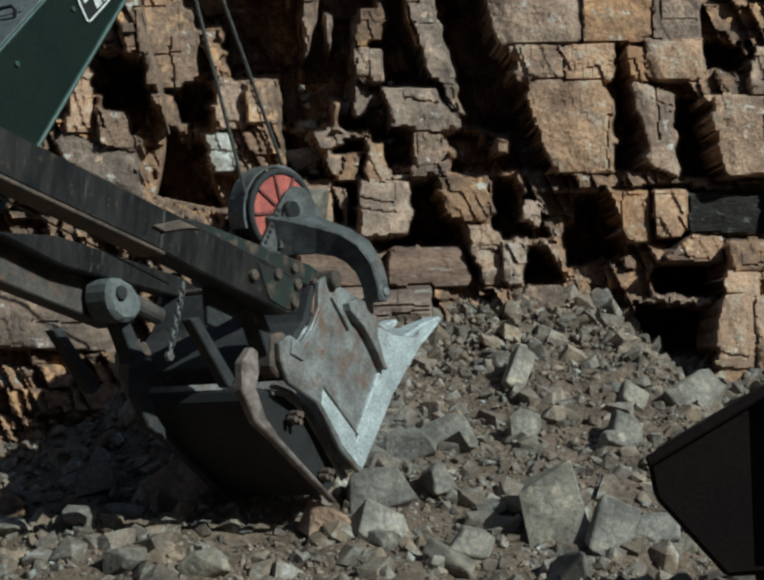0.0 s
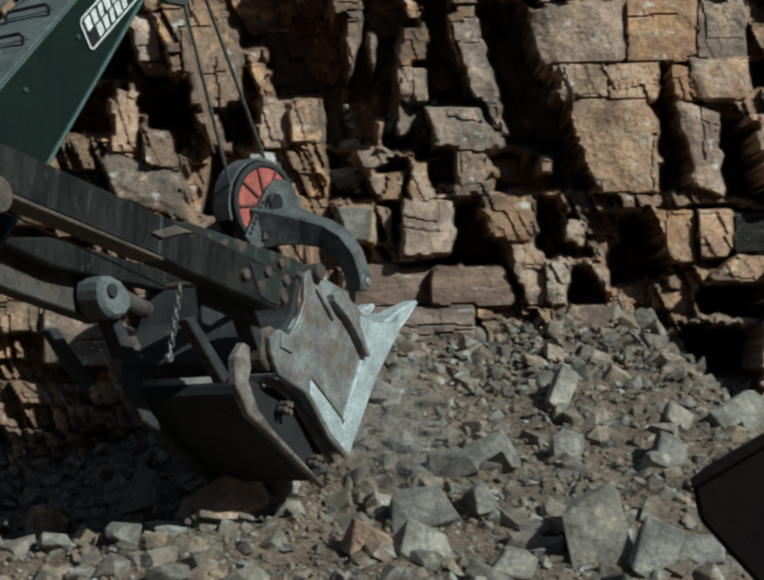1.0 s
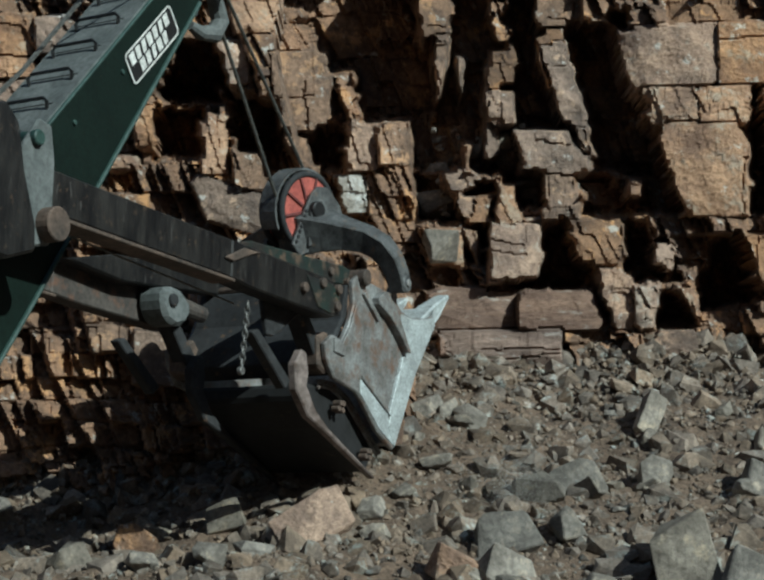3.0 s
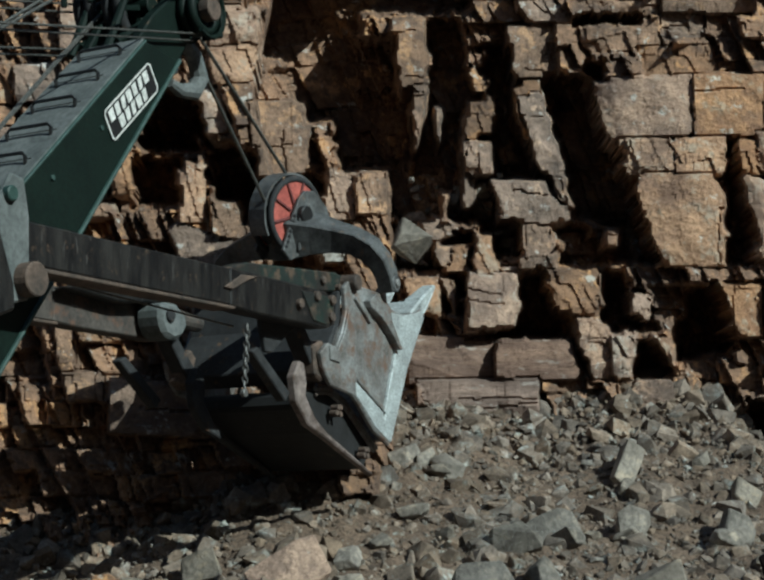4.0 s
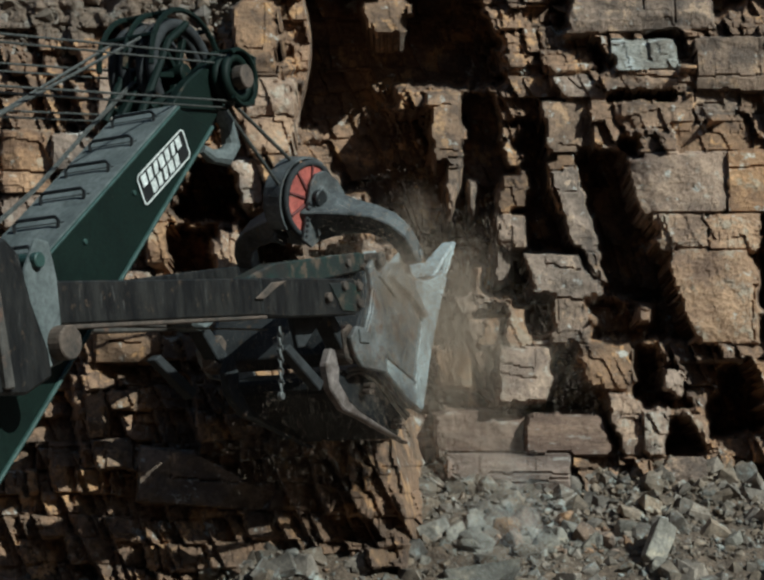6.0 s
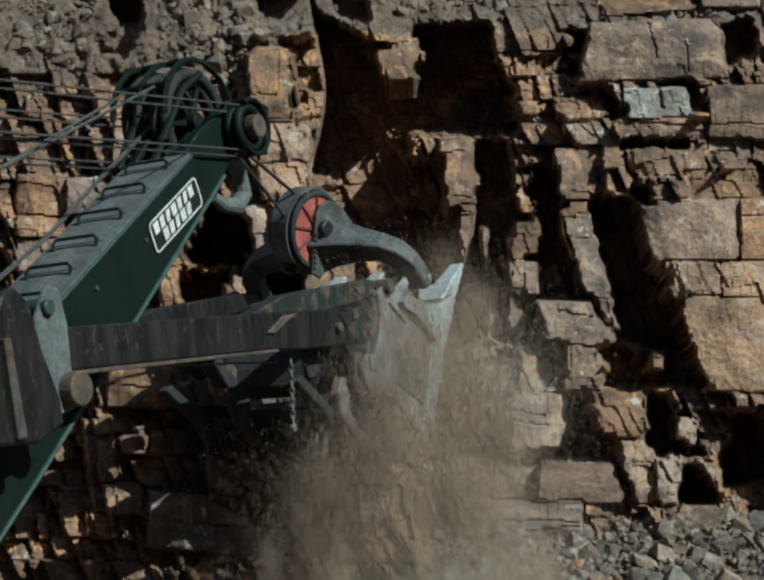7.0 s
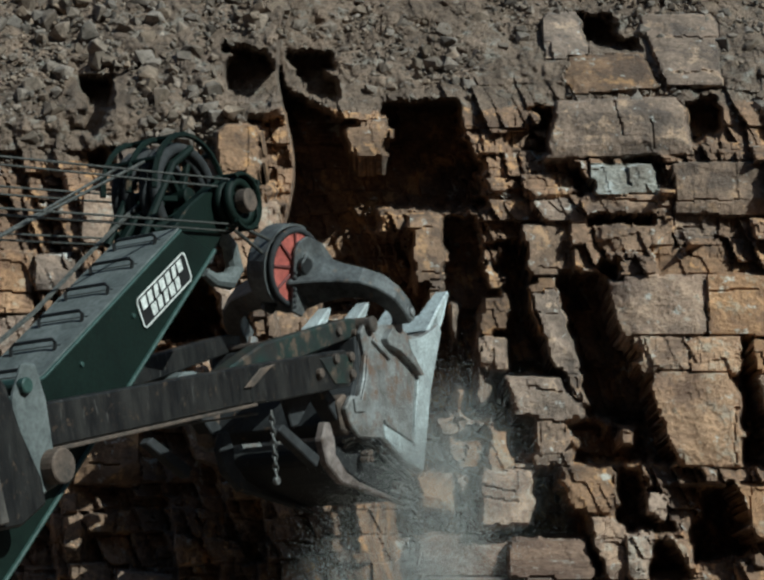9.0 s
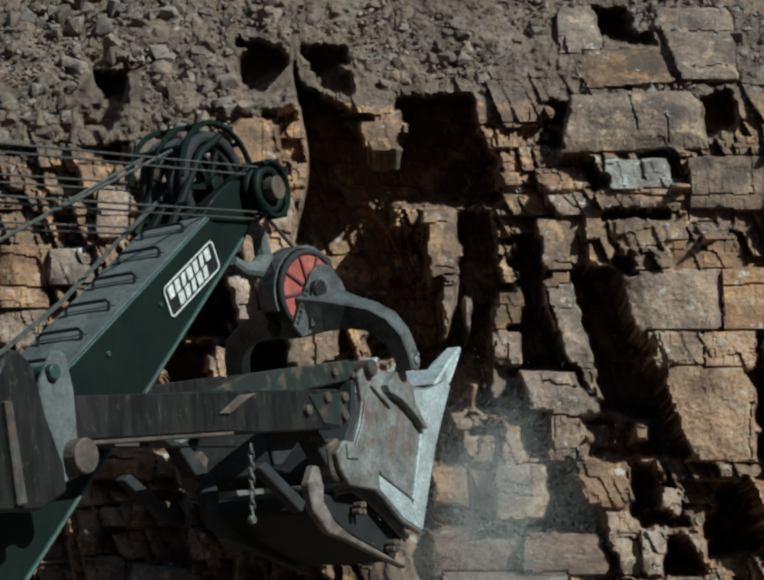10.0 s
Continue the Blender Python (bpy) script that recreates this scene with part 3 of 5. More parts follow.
block(5.24, 6.22, 3.32, 3.76, 0.12, 0.07, -0.06, 0.20, ROCK_DARK)
block(2.95, 4.12, 5.68, 6.39, -0.23, 0.04, 0.02, 0.50, ROCK)
block(4.15, 5.04, 5.69, 6.41, 0.06, 0.08, 0.00, 0.44, ROCK)
block(3.24, 3.86, 5.22, 5.63, -0.10, -0.07, 0.01, 0.54, ROCK)
block(3.86, 4.50, 5.22, 5.64, -0.07, 0.07, 0.02, 0.50, ROCK)
block(3.44, 4.43, 4.12, 5.20, -0.30, 0.03, -0.03, 0.58, ROCK)
block(4.72, 5.15, 4.12, 5.09, -0.26, -0.06, -0.38, 0.50, ROCK)
block(4.64, 4.85, 5.22, 5.60, -0.03, -0.16, -0.05, 0.50, ROCK)
block(4.86, 5.56, 5.21, 5.68, -0.02, 0.07, -0.01, 0.48, ROCK)
block(5.01, 5.58, 5.72, 6.36, 0.16, 0.08, -0.03, 0.38, ROCK_BROWN)
block(5.67, 6.47, 4.01, 4.94, -0.16, 0.06, -0.02, 0.62, ROCK)
block(6.16, 6.52, 5.00, 5.55, 0.02, 0.05, -0.01, 0.40, ROCK_BROWN)
block(2.32, 3.98, 7.99, 8.70, 0.27, -0.18, 0.03, 0.34, ROCK_BROWN)
block(2.24, 2.74, 9.30, 9.88, -0.07, -0.02, 0.01, 0.22, ROCK_BROWN)
block(3.64, 4.43, 8.94, 9.90, -0.31, -0.06, 0.03, 0.24, ROCK_BROWN)
block(2.53, 3.58, 8.86, 9.30, 0.17, -0.60, 0.08, 0.24, ROCK_BROWN)
block(2.80, 3.55, 7.46, 7.83, -0.03, -0.05, 0.01, 0.36, ROCK_GREY)
block(2.74, 3.76, 7.19, 7.42, 0.05, 0.04, 0.01, 0.30, ROCK_BROWN)
block(3.82, 4.91, 7.20, 7.85, 0.05, 0.06, 0.02, 0.34, ROCK_BROWN)
block(2.82, 3.72, 6.76, 7.08, -0.10, 0.06, -0.01, 0.30, ROCK_BROWN)
block(3.81, 4.28, 6.89, 7.16, 0.00, 0.15, 0.00, 0.12, ROCK_BROWN)
block(3.53, 4.40, 6.45, 6.74, -0.24, -0.13, 0.01, 0.30, ROCK_BROWN)
block(2.13, 2.60, 7.13, 7.37, -0.46, -1.04, 0.00, 0.30, ROCK_BROWN)
block(1.94, 2.48, 6.45, 7.06, 0.02, -0.03, 0.03, 0.26, ROCK_BROWN)
block(1.96, 2.33, 5.62, 6.39, -0.16, 0.32, -0.15, 0.24, ROCK_BROWN)
block(2.34, 2.50, 4.85, 5.56, -0.30, -0.46, -0.32, 0.30, ROCK_BROWN)
block(1.28, 1.50, 4.79, 5.94, 0.06, -0.01, 0.00, 0.20, ROCK_BROWN)
block(0.51, 0.92, 6.36, 7.18, -0.02, 0.09, 0.04, 0.40, ROCK_BROWN)
block(0.68, 0.88, 5.53, 6.34, -0.06, 0.16, -0.05, 0.34, ROCK_BROWN)
block(0.97, 1.10, 5.59, 6.11, 0.00, 0.06, -0.20, 0.26, ROCK_BROWN)
block(-0.34, 0.18, 7.99, 8.43, -0.23, 0.00, 0.05, 0.40, ROCK_BROWN)
block(1.97, 2.40, 4.28, 4.66, 0.12, -0.02, -0.14, 0.46, ROCK_BROWN)
block(1.35, 1.94, 3.37, 4.08, 0.06, 0.00, 0.05, 0.56, ROCK)
block(2.36, 2.93, 3.58, 3.96, -0.53, -0.23, 0.06, 0.46, ROCK_BROWN)
block(3.19, 3.44, 3.49, 3.76, 0.00, 0.04, -0.12, 0.36, ROCK_BROWN)
block(2.96, 3.18, 4.31, 4.57, 0.04, 0.07, -0.16, 0.36, ROCK)
block(2.65, 2.93, 2.76, 3.47, -0.30, 0.12, -0.11, 0.40, ROCK)
block(2.96, 3.28, 2.78, 3.26, 0.06, 0.13, 0.05, 0.46, ROCK)
block(3.62, 3.72, 2.84, 3.30, -0.36, -0.34, 0.15, 0.46, ROCK)
block(0.78, 1.21, 4.44, 4.73, -0.38, -0.17, 0.14, 0.30, ROCK_BROWN)
block(0.99, 1.40, 4.03, 4.44, -0.20, 0.21, 0.11, 0.36, ROCK_BROWN)
block(1.06, 1.24, 3.50, 4.03, -0.24, 0.07, -0.44, 0.30, ROCK_BROWN)
block(4.39, 4.80, 3.24, 3.83, -0.21, 0.08, -0.02, 0.46, ROCK)
block(4.89, 5.22, 3.28, 3.82, -0.02, 0.06, -0.03, 0.42, ROCK)
block(5.58, 6.04, 1.68, 2.82, 0.20, 0.06, -0.05, 0.95, ROCK)
block(6.06, 6.56, 1.63, 2.48, 0.04, 0.06, 0.02, 0.80, ROCK)
block(5.50, 6.00, 1.14, 1.63, -0.17, -0.04, -0.06, 0.90, ROCK)
block(4.74, 5.54, 2.45, 2.58, 1.50, 0.94, -0.09, 0.62, ROCK_BROWN)
block(5.77, 6.18, 2.86, 3.16, 0.07, 0.07, 0.00, 0.70, ROCK_BROWN)
block(5.06, 5.66, 2.98, 3.26, 1.36, 0.03, -0.08, 0.50, ROCK_BROWN)
block(0.62, 1.65, 2.78, 3.28, 0.04, 0.04, -0.00, 0.44, ROCK_RED)
block(1.67, 2.62, 2.80, 3.28, 0.04, -0.35, 0.01, 0.46, ROCK_RED)
block(0.72, 1.63, 2.52, 2.74, 0.05, 0.04, -0.03, 0.50, ROCK_RED)
block(0.80, 2.11, 2.34, 2.77, -0.24, 0.05, -0.01, 0.55, ROCK_RED)
block(1.37, 1.92, 3.39, 4.04, -0.02, 0.00, -0.09, 0.60, ROCK)
block(2.32, 2.85, 3.56, 4.06, -0.46, -0.18, 0.02, 0.44, ROCK_BROWN)
block(2.64, 2.99, 2.80, 3.44, -0.24, 0.04, -0.17, 0.40, ROCK)
block(3.01, 3.24, 2.80, 3.32, 0.02, 0.11, -0.02, 0.46, ROCK)
block(3.57, 3.68, 2.83, 3.26, -0.36, -0.21, -0.10, 0.44, ROCK)
block(1.66, 2.46, 4.67, 5.20, -0.29, -0.58, -0.02, 0.44, ROCK_BROWN)
block(1.99, 2.36, 4.12, 4.60, -0.04, -0.10, -0.04, 0.42, ROCK_BROWN)
block(1.40, 1.69, 4.07, 4.56, 0.13, 0.02, -0.05, 0.42, ROCK)
block(1.36, 1.72, 5.21, 5.70, -0.16, 0.06, 0.00, 0.34, ROCK_BROWN)
block(1.36, 1.72, 5.72, 6.18, 0.11, 0.04, -0.03, 0.30, ROCK_BROWN)
block(2.10, 2.44, 5.22, 6.22, -0.21, -0.30, -0.03, 0.26, ROCK_BROWN)
block(1.03, 1.16, 4.70, 5.06, -0.06, 0.14, -0.08, 0.34, ROCK)
block(0.70, 0.86, 5.50, 6.24, -0.03, 0.20, -0.07, 0.30, ROCK_BROWN)
block(-0.36, -0.02, 4.74, 5.30, -0.09, -0.02, -0.02, 0.34, ROCK_BROWN)
block(0.03, 0.43, 4.80, 5.34, -0.09, 0.04, -0.03, 0.34, ROCK_BROWN)
block(-1.17, -0.55, 5.24, 6.17, -0.05, 0.00, 0.02, 0.40, ROCK_BROWN)
block(-2.04, -1.73, 4.68, 5.44, -0.01, 0.00, 0.11, 0.40, ROCK)
block(-1.65, -1.29, 4.54, 5.04, -0.06, -0.20, -0.06, 0.36, ROCK_BROWN)
block(-2.04, -1.26, 4.08, 4.57, -0.35, 0.00, -0.37, 0.36, ROCK_BROWN)
block(-0.97, -0.73, 4.72, 5.14, -0.25, -0.23, -0.06, 0.34, ROCK_BROWN)
block(0.64, 1.00, 3.60, 4.04, -0.15, 0.04, -0.11, 0.44, ROCK)
block(0.98, 1.16, 4.15, 4.42, -0.04, 0.07, 0.00, 0.36, ROCK_BROWN)
block(-0.46, -0.16, 4.23, 4.63, -0.23, -0.08, 0.00, 0.36, ROCK_GREY)
block(-1.68, -1.33, 7.42, 8.09, -0.01, 0.00, 0.04, 0.36, ROCK_BROWN)
block(-1.65, -1.12, 6.92, 7.36, 0.00, 0.11, 0.04, 0.40, ROCK)
block(-1.65, -1.16, 6.45, 6.86, -0.14, 0.08, 0.08, 0.44, ROCK)
block(-1.79, -1.50, 5.85, 6.34, -0.25, -0.12, 0.03, 0.40, ROCK)
block(-2.86, -2.62, 5.11, 5.56, -0.07, 0.02, 0.02, 0.40, ROCK)
block(-2.04, -1.75, 4.78, 5.44, -0.05, 0.03, -0.06, 0.40, ROCK)
block(-4.62, -4.04, 6.21, 6.72, -0.04, -0.06, -0.01, 0.44, ROCK)
block(-4.00, -3.50, 6.28, 6.69, -0.07, -0.03, 0.09, 0.40, ROCK_BROWN)
block(-4.61, -4.04, 5.94, 6.18, -0.04, -0.04, -0.03, 0.46, ROCK)
block(-4.59, -4.11, 5.48, 5.90, -0.05, 0.30, -0.00, 0.42, ROCK)
block(-3.47, -3.15, 6.87, 7.50, -0.06, 0.03, 0.06, 0.42, ROCK)
block(-3.19, -2.83, 4.84, 4.97, 0.00, 0.13, 0.04, 0.36, ROCK)
block(-1.87, -1.38, 7.48, 8.33, -0.09, 0.00, 0.04, 0.44, ROCK_BROWN)
block(-3.09, -2.76, 7.62, 8.07, -0.14, -0.02, -0.02, 0.36, ROCK_BROWN)
block(-3.44, -2.70, 3.88, 4.50, -0.05, 0.00, -0.01, 0.40, ROCK_BROWN)
block(-3.50, -3.30, 3.01, 3.49, -0.13, -0.08, 0.07, 0.40, ROCK_BROWN)
block(-3.26, -2.98, 3.32, 3.50, -0.19, 0.15, -0.04, 0.40, ROCK_BROWN)
block(-3.38, -2.99, 2.66, 2.94, -0.25, -0.07, 0.05, 0.40, ROCK_BROWN)
block(-2.86, -1.70, 2.24, 2.82, 0.01, -1.81, -0.08, 0.36, ROCK_BROWN)



def sky_screen_wall(name, x0, x1, y0, y1, high, label):
    """A plain wall added out of view to hide the low sky and deepen shade; its face is broken into rough benches."""
    bm = bmesh.new()
    nu, nv = 60, 8
    along_x = x1 - x0 > y1 - y0
    rows = []
    for j in range(nv + 1):
        row = []
        for i in range(nu + 1):
            u, v = i / nu, j / nv
            z = -0.5 + (high + 0.5) * v
            off = 1.6 * noise.noise((u * 17, v * 3, 5.0)) + 2.0 * math.floor(v * 3) / 3
            row.append(bm.verts.new((x0 + (x1 - x0) * u, y1 - 3 - off, z) if along_x else (x0 + 3 + off, y0 + (y1 - y0) * u, z)))
        rows.append(row)
    back = [bm.verts.new((v.co.x, y0 - 6, v.co.z) if along_x else (x1 + 6, v.co.y, v.co.z)) for v in rows[-1]]
    foot = [bm.verts.new((v.co.x, v.co.y, -0.5)) for v in back]
    for a, b in zip(rows + [back], rows[1:] + [back, foot]):
        for i in range(nu):
            bm.faces.new((a[i], a[i + 1], b[i + 1], b[i]))
    bmesh.ops.recalc_face_normals(bm, faces=bm.faces)
    tagged(new(name, mesh_of(bm, name, ROCK_WALL)), label, "rock face", kind="structure")


ground()
quarry_face()
# unseen walls, added only to cut sky light in the shadows
sky_screen_wall("sky_screen_south", -90, 60, -32, -24, 25.0, "unseen brown rock wall added to screen off the low sky")
sky_screen_wall("sky_screen_east", 48, 56, -24, 40, 22.0, "unseen brown rock wall added to screen the sky on the right")
sky_screen_wall("sky_screen_west", -100, -92, -24, 40, 22.0, "unseen brown rock wall added to screen the sky on the left")


# ---------- broken rock ----------
def scatter(name, label, n, place, sizes, material, seed):
    """Loose stones joined into one heap; place(r) gives a spot, or None."""
    r = random.Random(seed)
    pts, faces = [], []
    shapes = []
    for _ in range(16):
        bm = stone_bm(r, 1, r.uniform(0.6, 1.0), r.uniform(0.45, 0.95), 18)
        bm.verts.ensure_lookup_table()
        bm.verts.index_update()
        shapes.append(([v.co.copy() for v in bm.verts], [[v.index for v in f.verts] for f in bm.faces]))
        bm.free()
    for _ in range(n):
        p = place(r)
        if p is None:
            continue
        s = min(sizes[1], sizes[0] * (1 - r.random()) ** -0.52)
        m = Matrix.Translation(p) @ Euler((r.uniform(-0.7, 0.7), r.uniform(-0.7, 0.7), r.uniform(0, 6.3))).to_matrix().to_4x4() @ Matrix.Scale(s, 4)
        vs, fs = shapes[r.randrange(16)]
        k = len(pts)
        pts += [tuple(m @ v) for v in vs]
        faces += [[k + i for i in f] for f in fs]
    me = bpy.data.meshes.new(name)
    me.from_pydata(pts, [], faces)
    me.materials.append(material)
    return tagged(new(name, me), label, "rubble", kind="stuff")


def on_pile(r):
    x, y = r.uniform(-5.5, 7.5), r.uniform(10.3, 16.9)
    return Vector((x, y, pile(x, y) - 0.005))


def on_bench(r):
    x, z = r.uniform(-6.5, 7.5), r.uniform(7.8, 12.3)
    if z < 8.5 and x > -1.4:
        return None
    if any(inside(x, z, one) > -0.2 for one in CLEFTS):
        return None
    y = float(profile(z, x)) - 0.02
    k = y / WY
    return Vector((x * k, y, EYE[2] + (z - EYE[2]) * k))


def on_toe(r):
    x = r.uniform(-5.5, 7.5)
    y = 16.9 - 0.8 * float(shift(x)) - abs(r.gauss(0, 0.7))
    return Vector((x, y, pile(x, y) + 0.04))


scatter("rubble", "grey-brown broken rock rubble over the muck pile", 30000, on_pile, (0.0145, 0.16), RUBBLE, 3)
scatter("rubble", "broken stones at the toe of the face", 3000, on_toe, (0.022, 0.15), RUBBLE, 5)
scatter("rubble", "loose brown stones on the slope above the face", 12000, on_bench, (0.02, 0.13), RUBBLE_BROWN, 8)


def boulder(x, y, size, squash, seed, label, material=None, rise=0.35):
    r = random.Random(seed)
    bm = stone_bm(r, size, size * r.uniform(0.6, 0.9), size * squash, 20)
    bevel(bm, size * 0.05)
    ob = new("boulder", mesh_of(bm, "boulder", material or BOULDER))
    ob.matrix_basis = pose(x, y, pile(x, y) + size * squash * rise, r.uniform(-25, 25), r.uniform(-25, 25), r.uniform(0, 360))
    tagged(ob, label, "boulder", "boulders on the muck pile")
    return ob


boulder(2.69, 14.69, 0.16, 0.50, 905, "brown slab of broken rock lying on rubble")
boulder(1.87, 13.53, 0.19, 0.60, 906, "pale grey split boulder lying on rubble")
boulder(-0.07, 12.95, 0.13, 0.80, 907, "angular grey-brown boulder lying on rubble")
boulder(2.52, 13.74, 0.15, 0.50, 908, "brown slab of broken rock lying on rubble")
boulder(-1.10, 12.63, 0.20, 0.60, 909, "pale grey split boulder lying on rubble")
boulder(-2.71, 12.57, 0.20, 0.80, 910, "angular grey-brown boulder lying on rubble")
boulder(1.01, 11.97, 0.18, 0.50, 911, "brown slab of broken rock lying on rubble")
boulder(2.19, 13.80, 0.12, 0.60, 912, "pale grey split boulder lying on rubble")
boulder(0.48, 15.18, 0.18, 0.80, 913, "angular grey-brown boulder lying on rubble")
boulder(0.93, 15.04, 0.25, 0.50, 914, "brown slab of broken rock lying on rubble")
boulder(0.68, 15.20, 0.15, 0.60, 915, "pale grey split boulder lying on rubble")
boulder(-1.47, 12.22, 0.16, 0.80, 916, "angular grey-brown boulder lying on rubble")
boulder(-2.04, 12.31, 0.19, 0.50, 917, "brown slab of broken rock lying on rubble")
boulder(1.40, 13.56, 0.11, 0.60, 918, "pale grey split boulder lying on rubble")
boulder(3.38, 13.53, 0.18, 0.80, 919, "angular grey-brown boulder lying on rubble")
boulder(3.53, 15.20, 0.18, 0.50, 920, "brown slab of broken rock lying on rubble")



def boulders():
    r = random.Random(77)
    for i in range(100):
        x, y = r.uniform(-4, 6), r.uniform(11.0, 16.2)
        boulder(x, y, min(0.24, 0.07 * (1 - r.random()) ** -0.5), r.uniform(0.45, 0.8), 500 + i, "angular grey-brown boulder lying on broken rock")


def split_slab(x, y, wide, high, thick, turn, tip, stone, label):
    """An angular slab split off the face."""
    r = random.Random(int(1000 * (x + 9) + 77 * y))
    bm = bmesh.new()
    for sx, sy, sz in [(a, b, c) for a in (-1, 1) for b in (-1, 1) for c in (-1, 1)]:
        for _ in range(2):
            bm.verts.new((sx * wide / 2 * r.uniform(0.25, 1.0), sy * thick / 2 * r.uniform(0.4, 1.0), sz * high / 2 * r.uniform(0.3, 1.0)))
    bmesh.ops.convex_hull(bm, input=bm.verts)
    bmesh.ops.delete(bm, geom=[v for v in bm.verts if not v.link_faces], context="VERTS")
    bmesh.ops.dissolve_limit(bm, angle_limit=0.12, verts=bm.verts, edges=bm.edges)
    bevel(bm, 0.012)
    ob = new("boulder", mesh_of(bm, "boulder", stone))
    ob.matrix_basis = pose(x, y, pile(x, y) + high * 0.25, tip, r.uniform(-35, 35), turn)
    tagged(ob, label, "boulder", "boulders on the muck pile")


split_slab(2.46, 12.04, 0.62, 0.78, 0.36, -5, -18, BOULDER, "large pale grey split slab standing on rubble")
split_slab(0.59, 12.08, 0.53, 0.35, 0.20, -10, -13, ROCK, "flat orange-brown split slab on rubble")
split_slab(1.04, 12.74, 0.64, 0.51, 0.28, 5, -28, BOULDER, "dark grey angular boulder below the dipper")
split_slab(1.81, 13.60, 0.54, 0.40, 0.22, 5, -23, BOULDER, "pale grey split boulder on rubble")
split_slab(2.73, 14.88, 0.28, 0.56, 0.16, 20, -13, BOULDER, "narrow pale upright slab on rubble")
split_slab(2.55, 13.76, 0.35, 0.46, 0.19, -10, -28, BOULDER, "pale split slab on rubble")
split_slab(-0.62, 12.88, 0.81, 0.46, 0.26, 25, -28, ROCK, "orange-brown flat boulder on broken rock")
split_slab(1.01, 12.06, 0.55, 0.40, 0.23, 25, -18, BOULDER, "grey angular boulder on broken rock")
split_slab(2.84, 11.72, 0.37, 0.54, 0.21, 0, -18, BOULDER, "pale grey upright slab on rubble")
split_slab(3.22, 11.84, 0.50, 0.35, 0.19, -5, -28, BOULDER, "brown angular boulder on rubble")
split_slab(3.34, 16.58, 0.69, 0.42, 0.23, -15, -18, ROCK_BROWN, "brown split slab at the toe of the face")
split_slab(4.45, 14.44, 0.66, 0.54, 0.30, 25, -28, BOULDER, "grey angular boulder at the toe")
split_slab(3.78, 14.38, 0.36, 0.30, 0.17, 15, -28, BOULDER, "pale broken stone on rubble")
split_slab(3.47, 13.62, 0.40, 0.40, 0.22, 25, -18, BOULDER, "pale broken stone on rubble")
split_slab(-2.25, 13.36, 0.50, 0.34, 0.19, -15, -18, ROCK_BROWN, "brown angular boulder on rubble")
split_slab(-1.47, 13.36, 0.45, 0.34, 0.19, -5, -23, BOULDER, "grey angular boulder on rubble")
split_slab(1.59, 12.76, 0.32, 0.37, 0.18, 15, -28, BOULDER, "grey broken stone on rubble")
split_slab(1.69, 11.80, 0.39, 0.35, 0.19, -15, -28, BOULDER, "pale broken stone on rubble")



boulders()

# ---------- cable shovel ----------
SHOVEL_X, SHOVEL_Y, SHIPPER_Z, SHIPPER_R = -4.971, 5.38, 3.031, 4.492
shovel = new("mining_shovel")
tagged(shovel, "dark green cable-operated mining shovel with worn steel dipper", "excavator")
BOOM_SLOPE = math.atan2(1.46, 1.47)


def moved(bm, m):
    bmesh.ops.transform(bm, matrix=m, verts=bm.verts)
    return bm


def deck_z(r):
    return 0.56 + (r - 5.03) * 0.993


def undercarriage():
    """The revolving frame and crawlers that carry the boom."""
    part("revolving_frame", box(-2.2, 2.0, -1.3, 1.3, -2.35, -1.75, 0.03), GREEN, shovel)
    part("slew_ring", moved(drum(1.0, -0.25, 0.25, seg=32), pose(0, 0, -2.5, 90, 0, 0)), STEEL, shovel)
    for side in (-1, 1):
        c = part("crawler_track", slab([(-1.9, -2.75), (-2.1, -2.9), (-1.9, -3.03), (1.9, -3.03), (2.1, -2.9), (1.9, -2.75)], side * 0.9, side * 1.5, 0.02), STEEL, shovel)
        tagged(c, "dark steel crawler track")


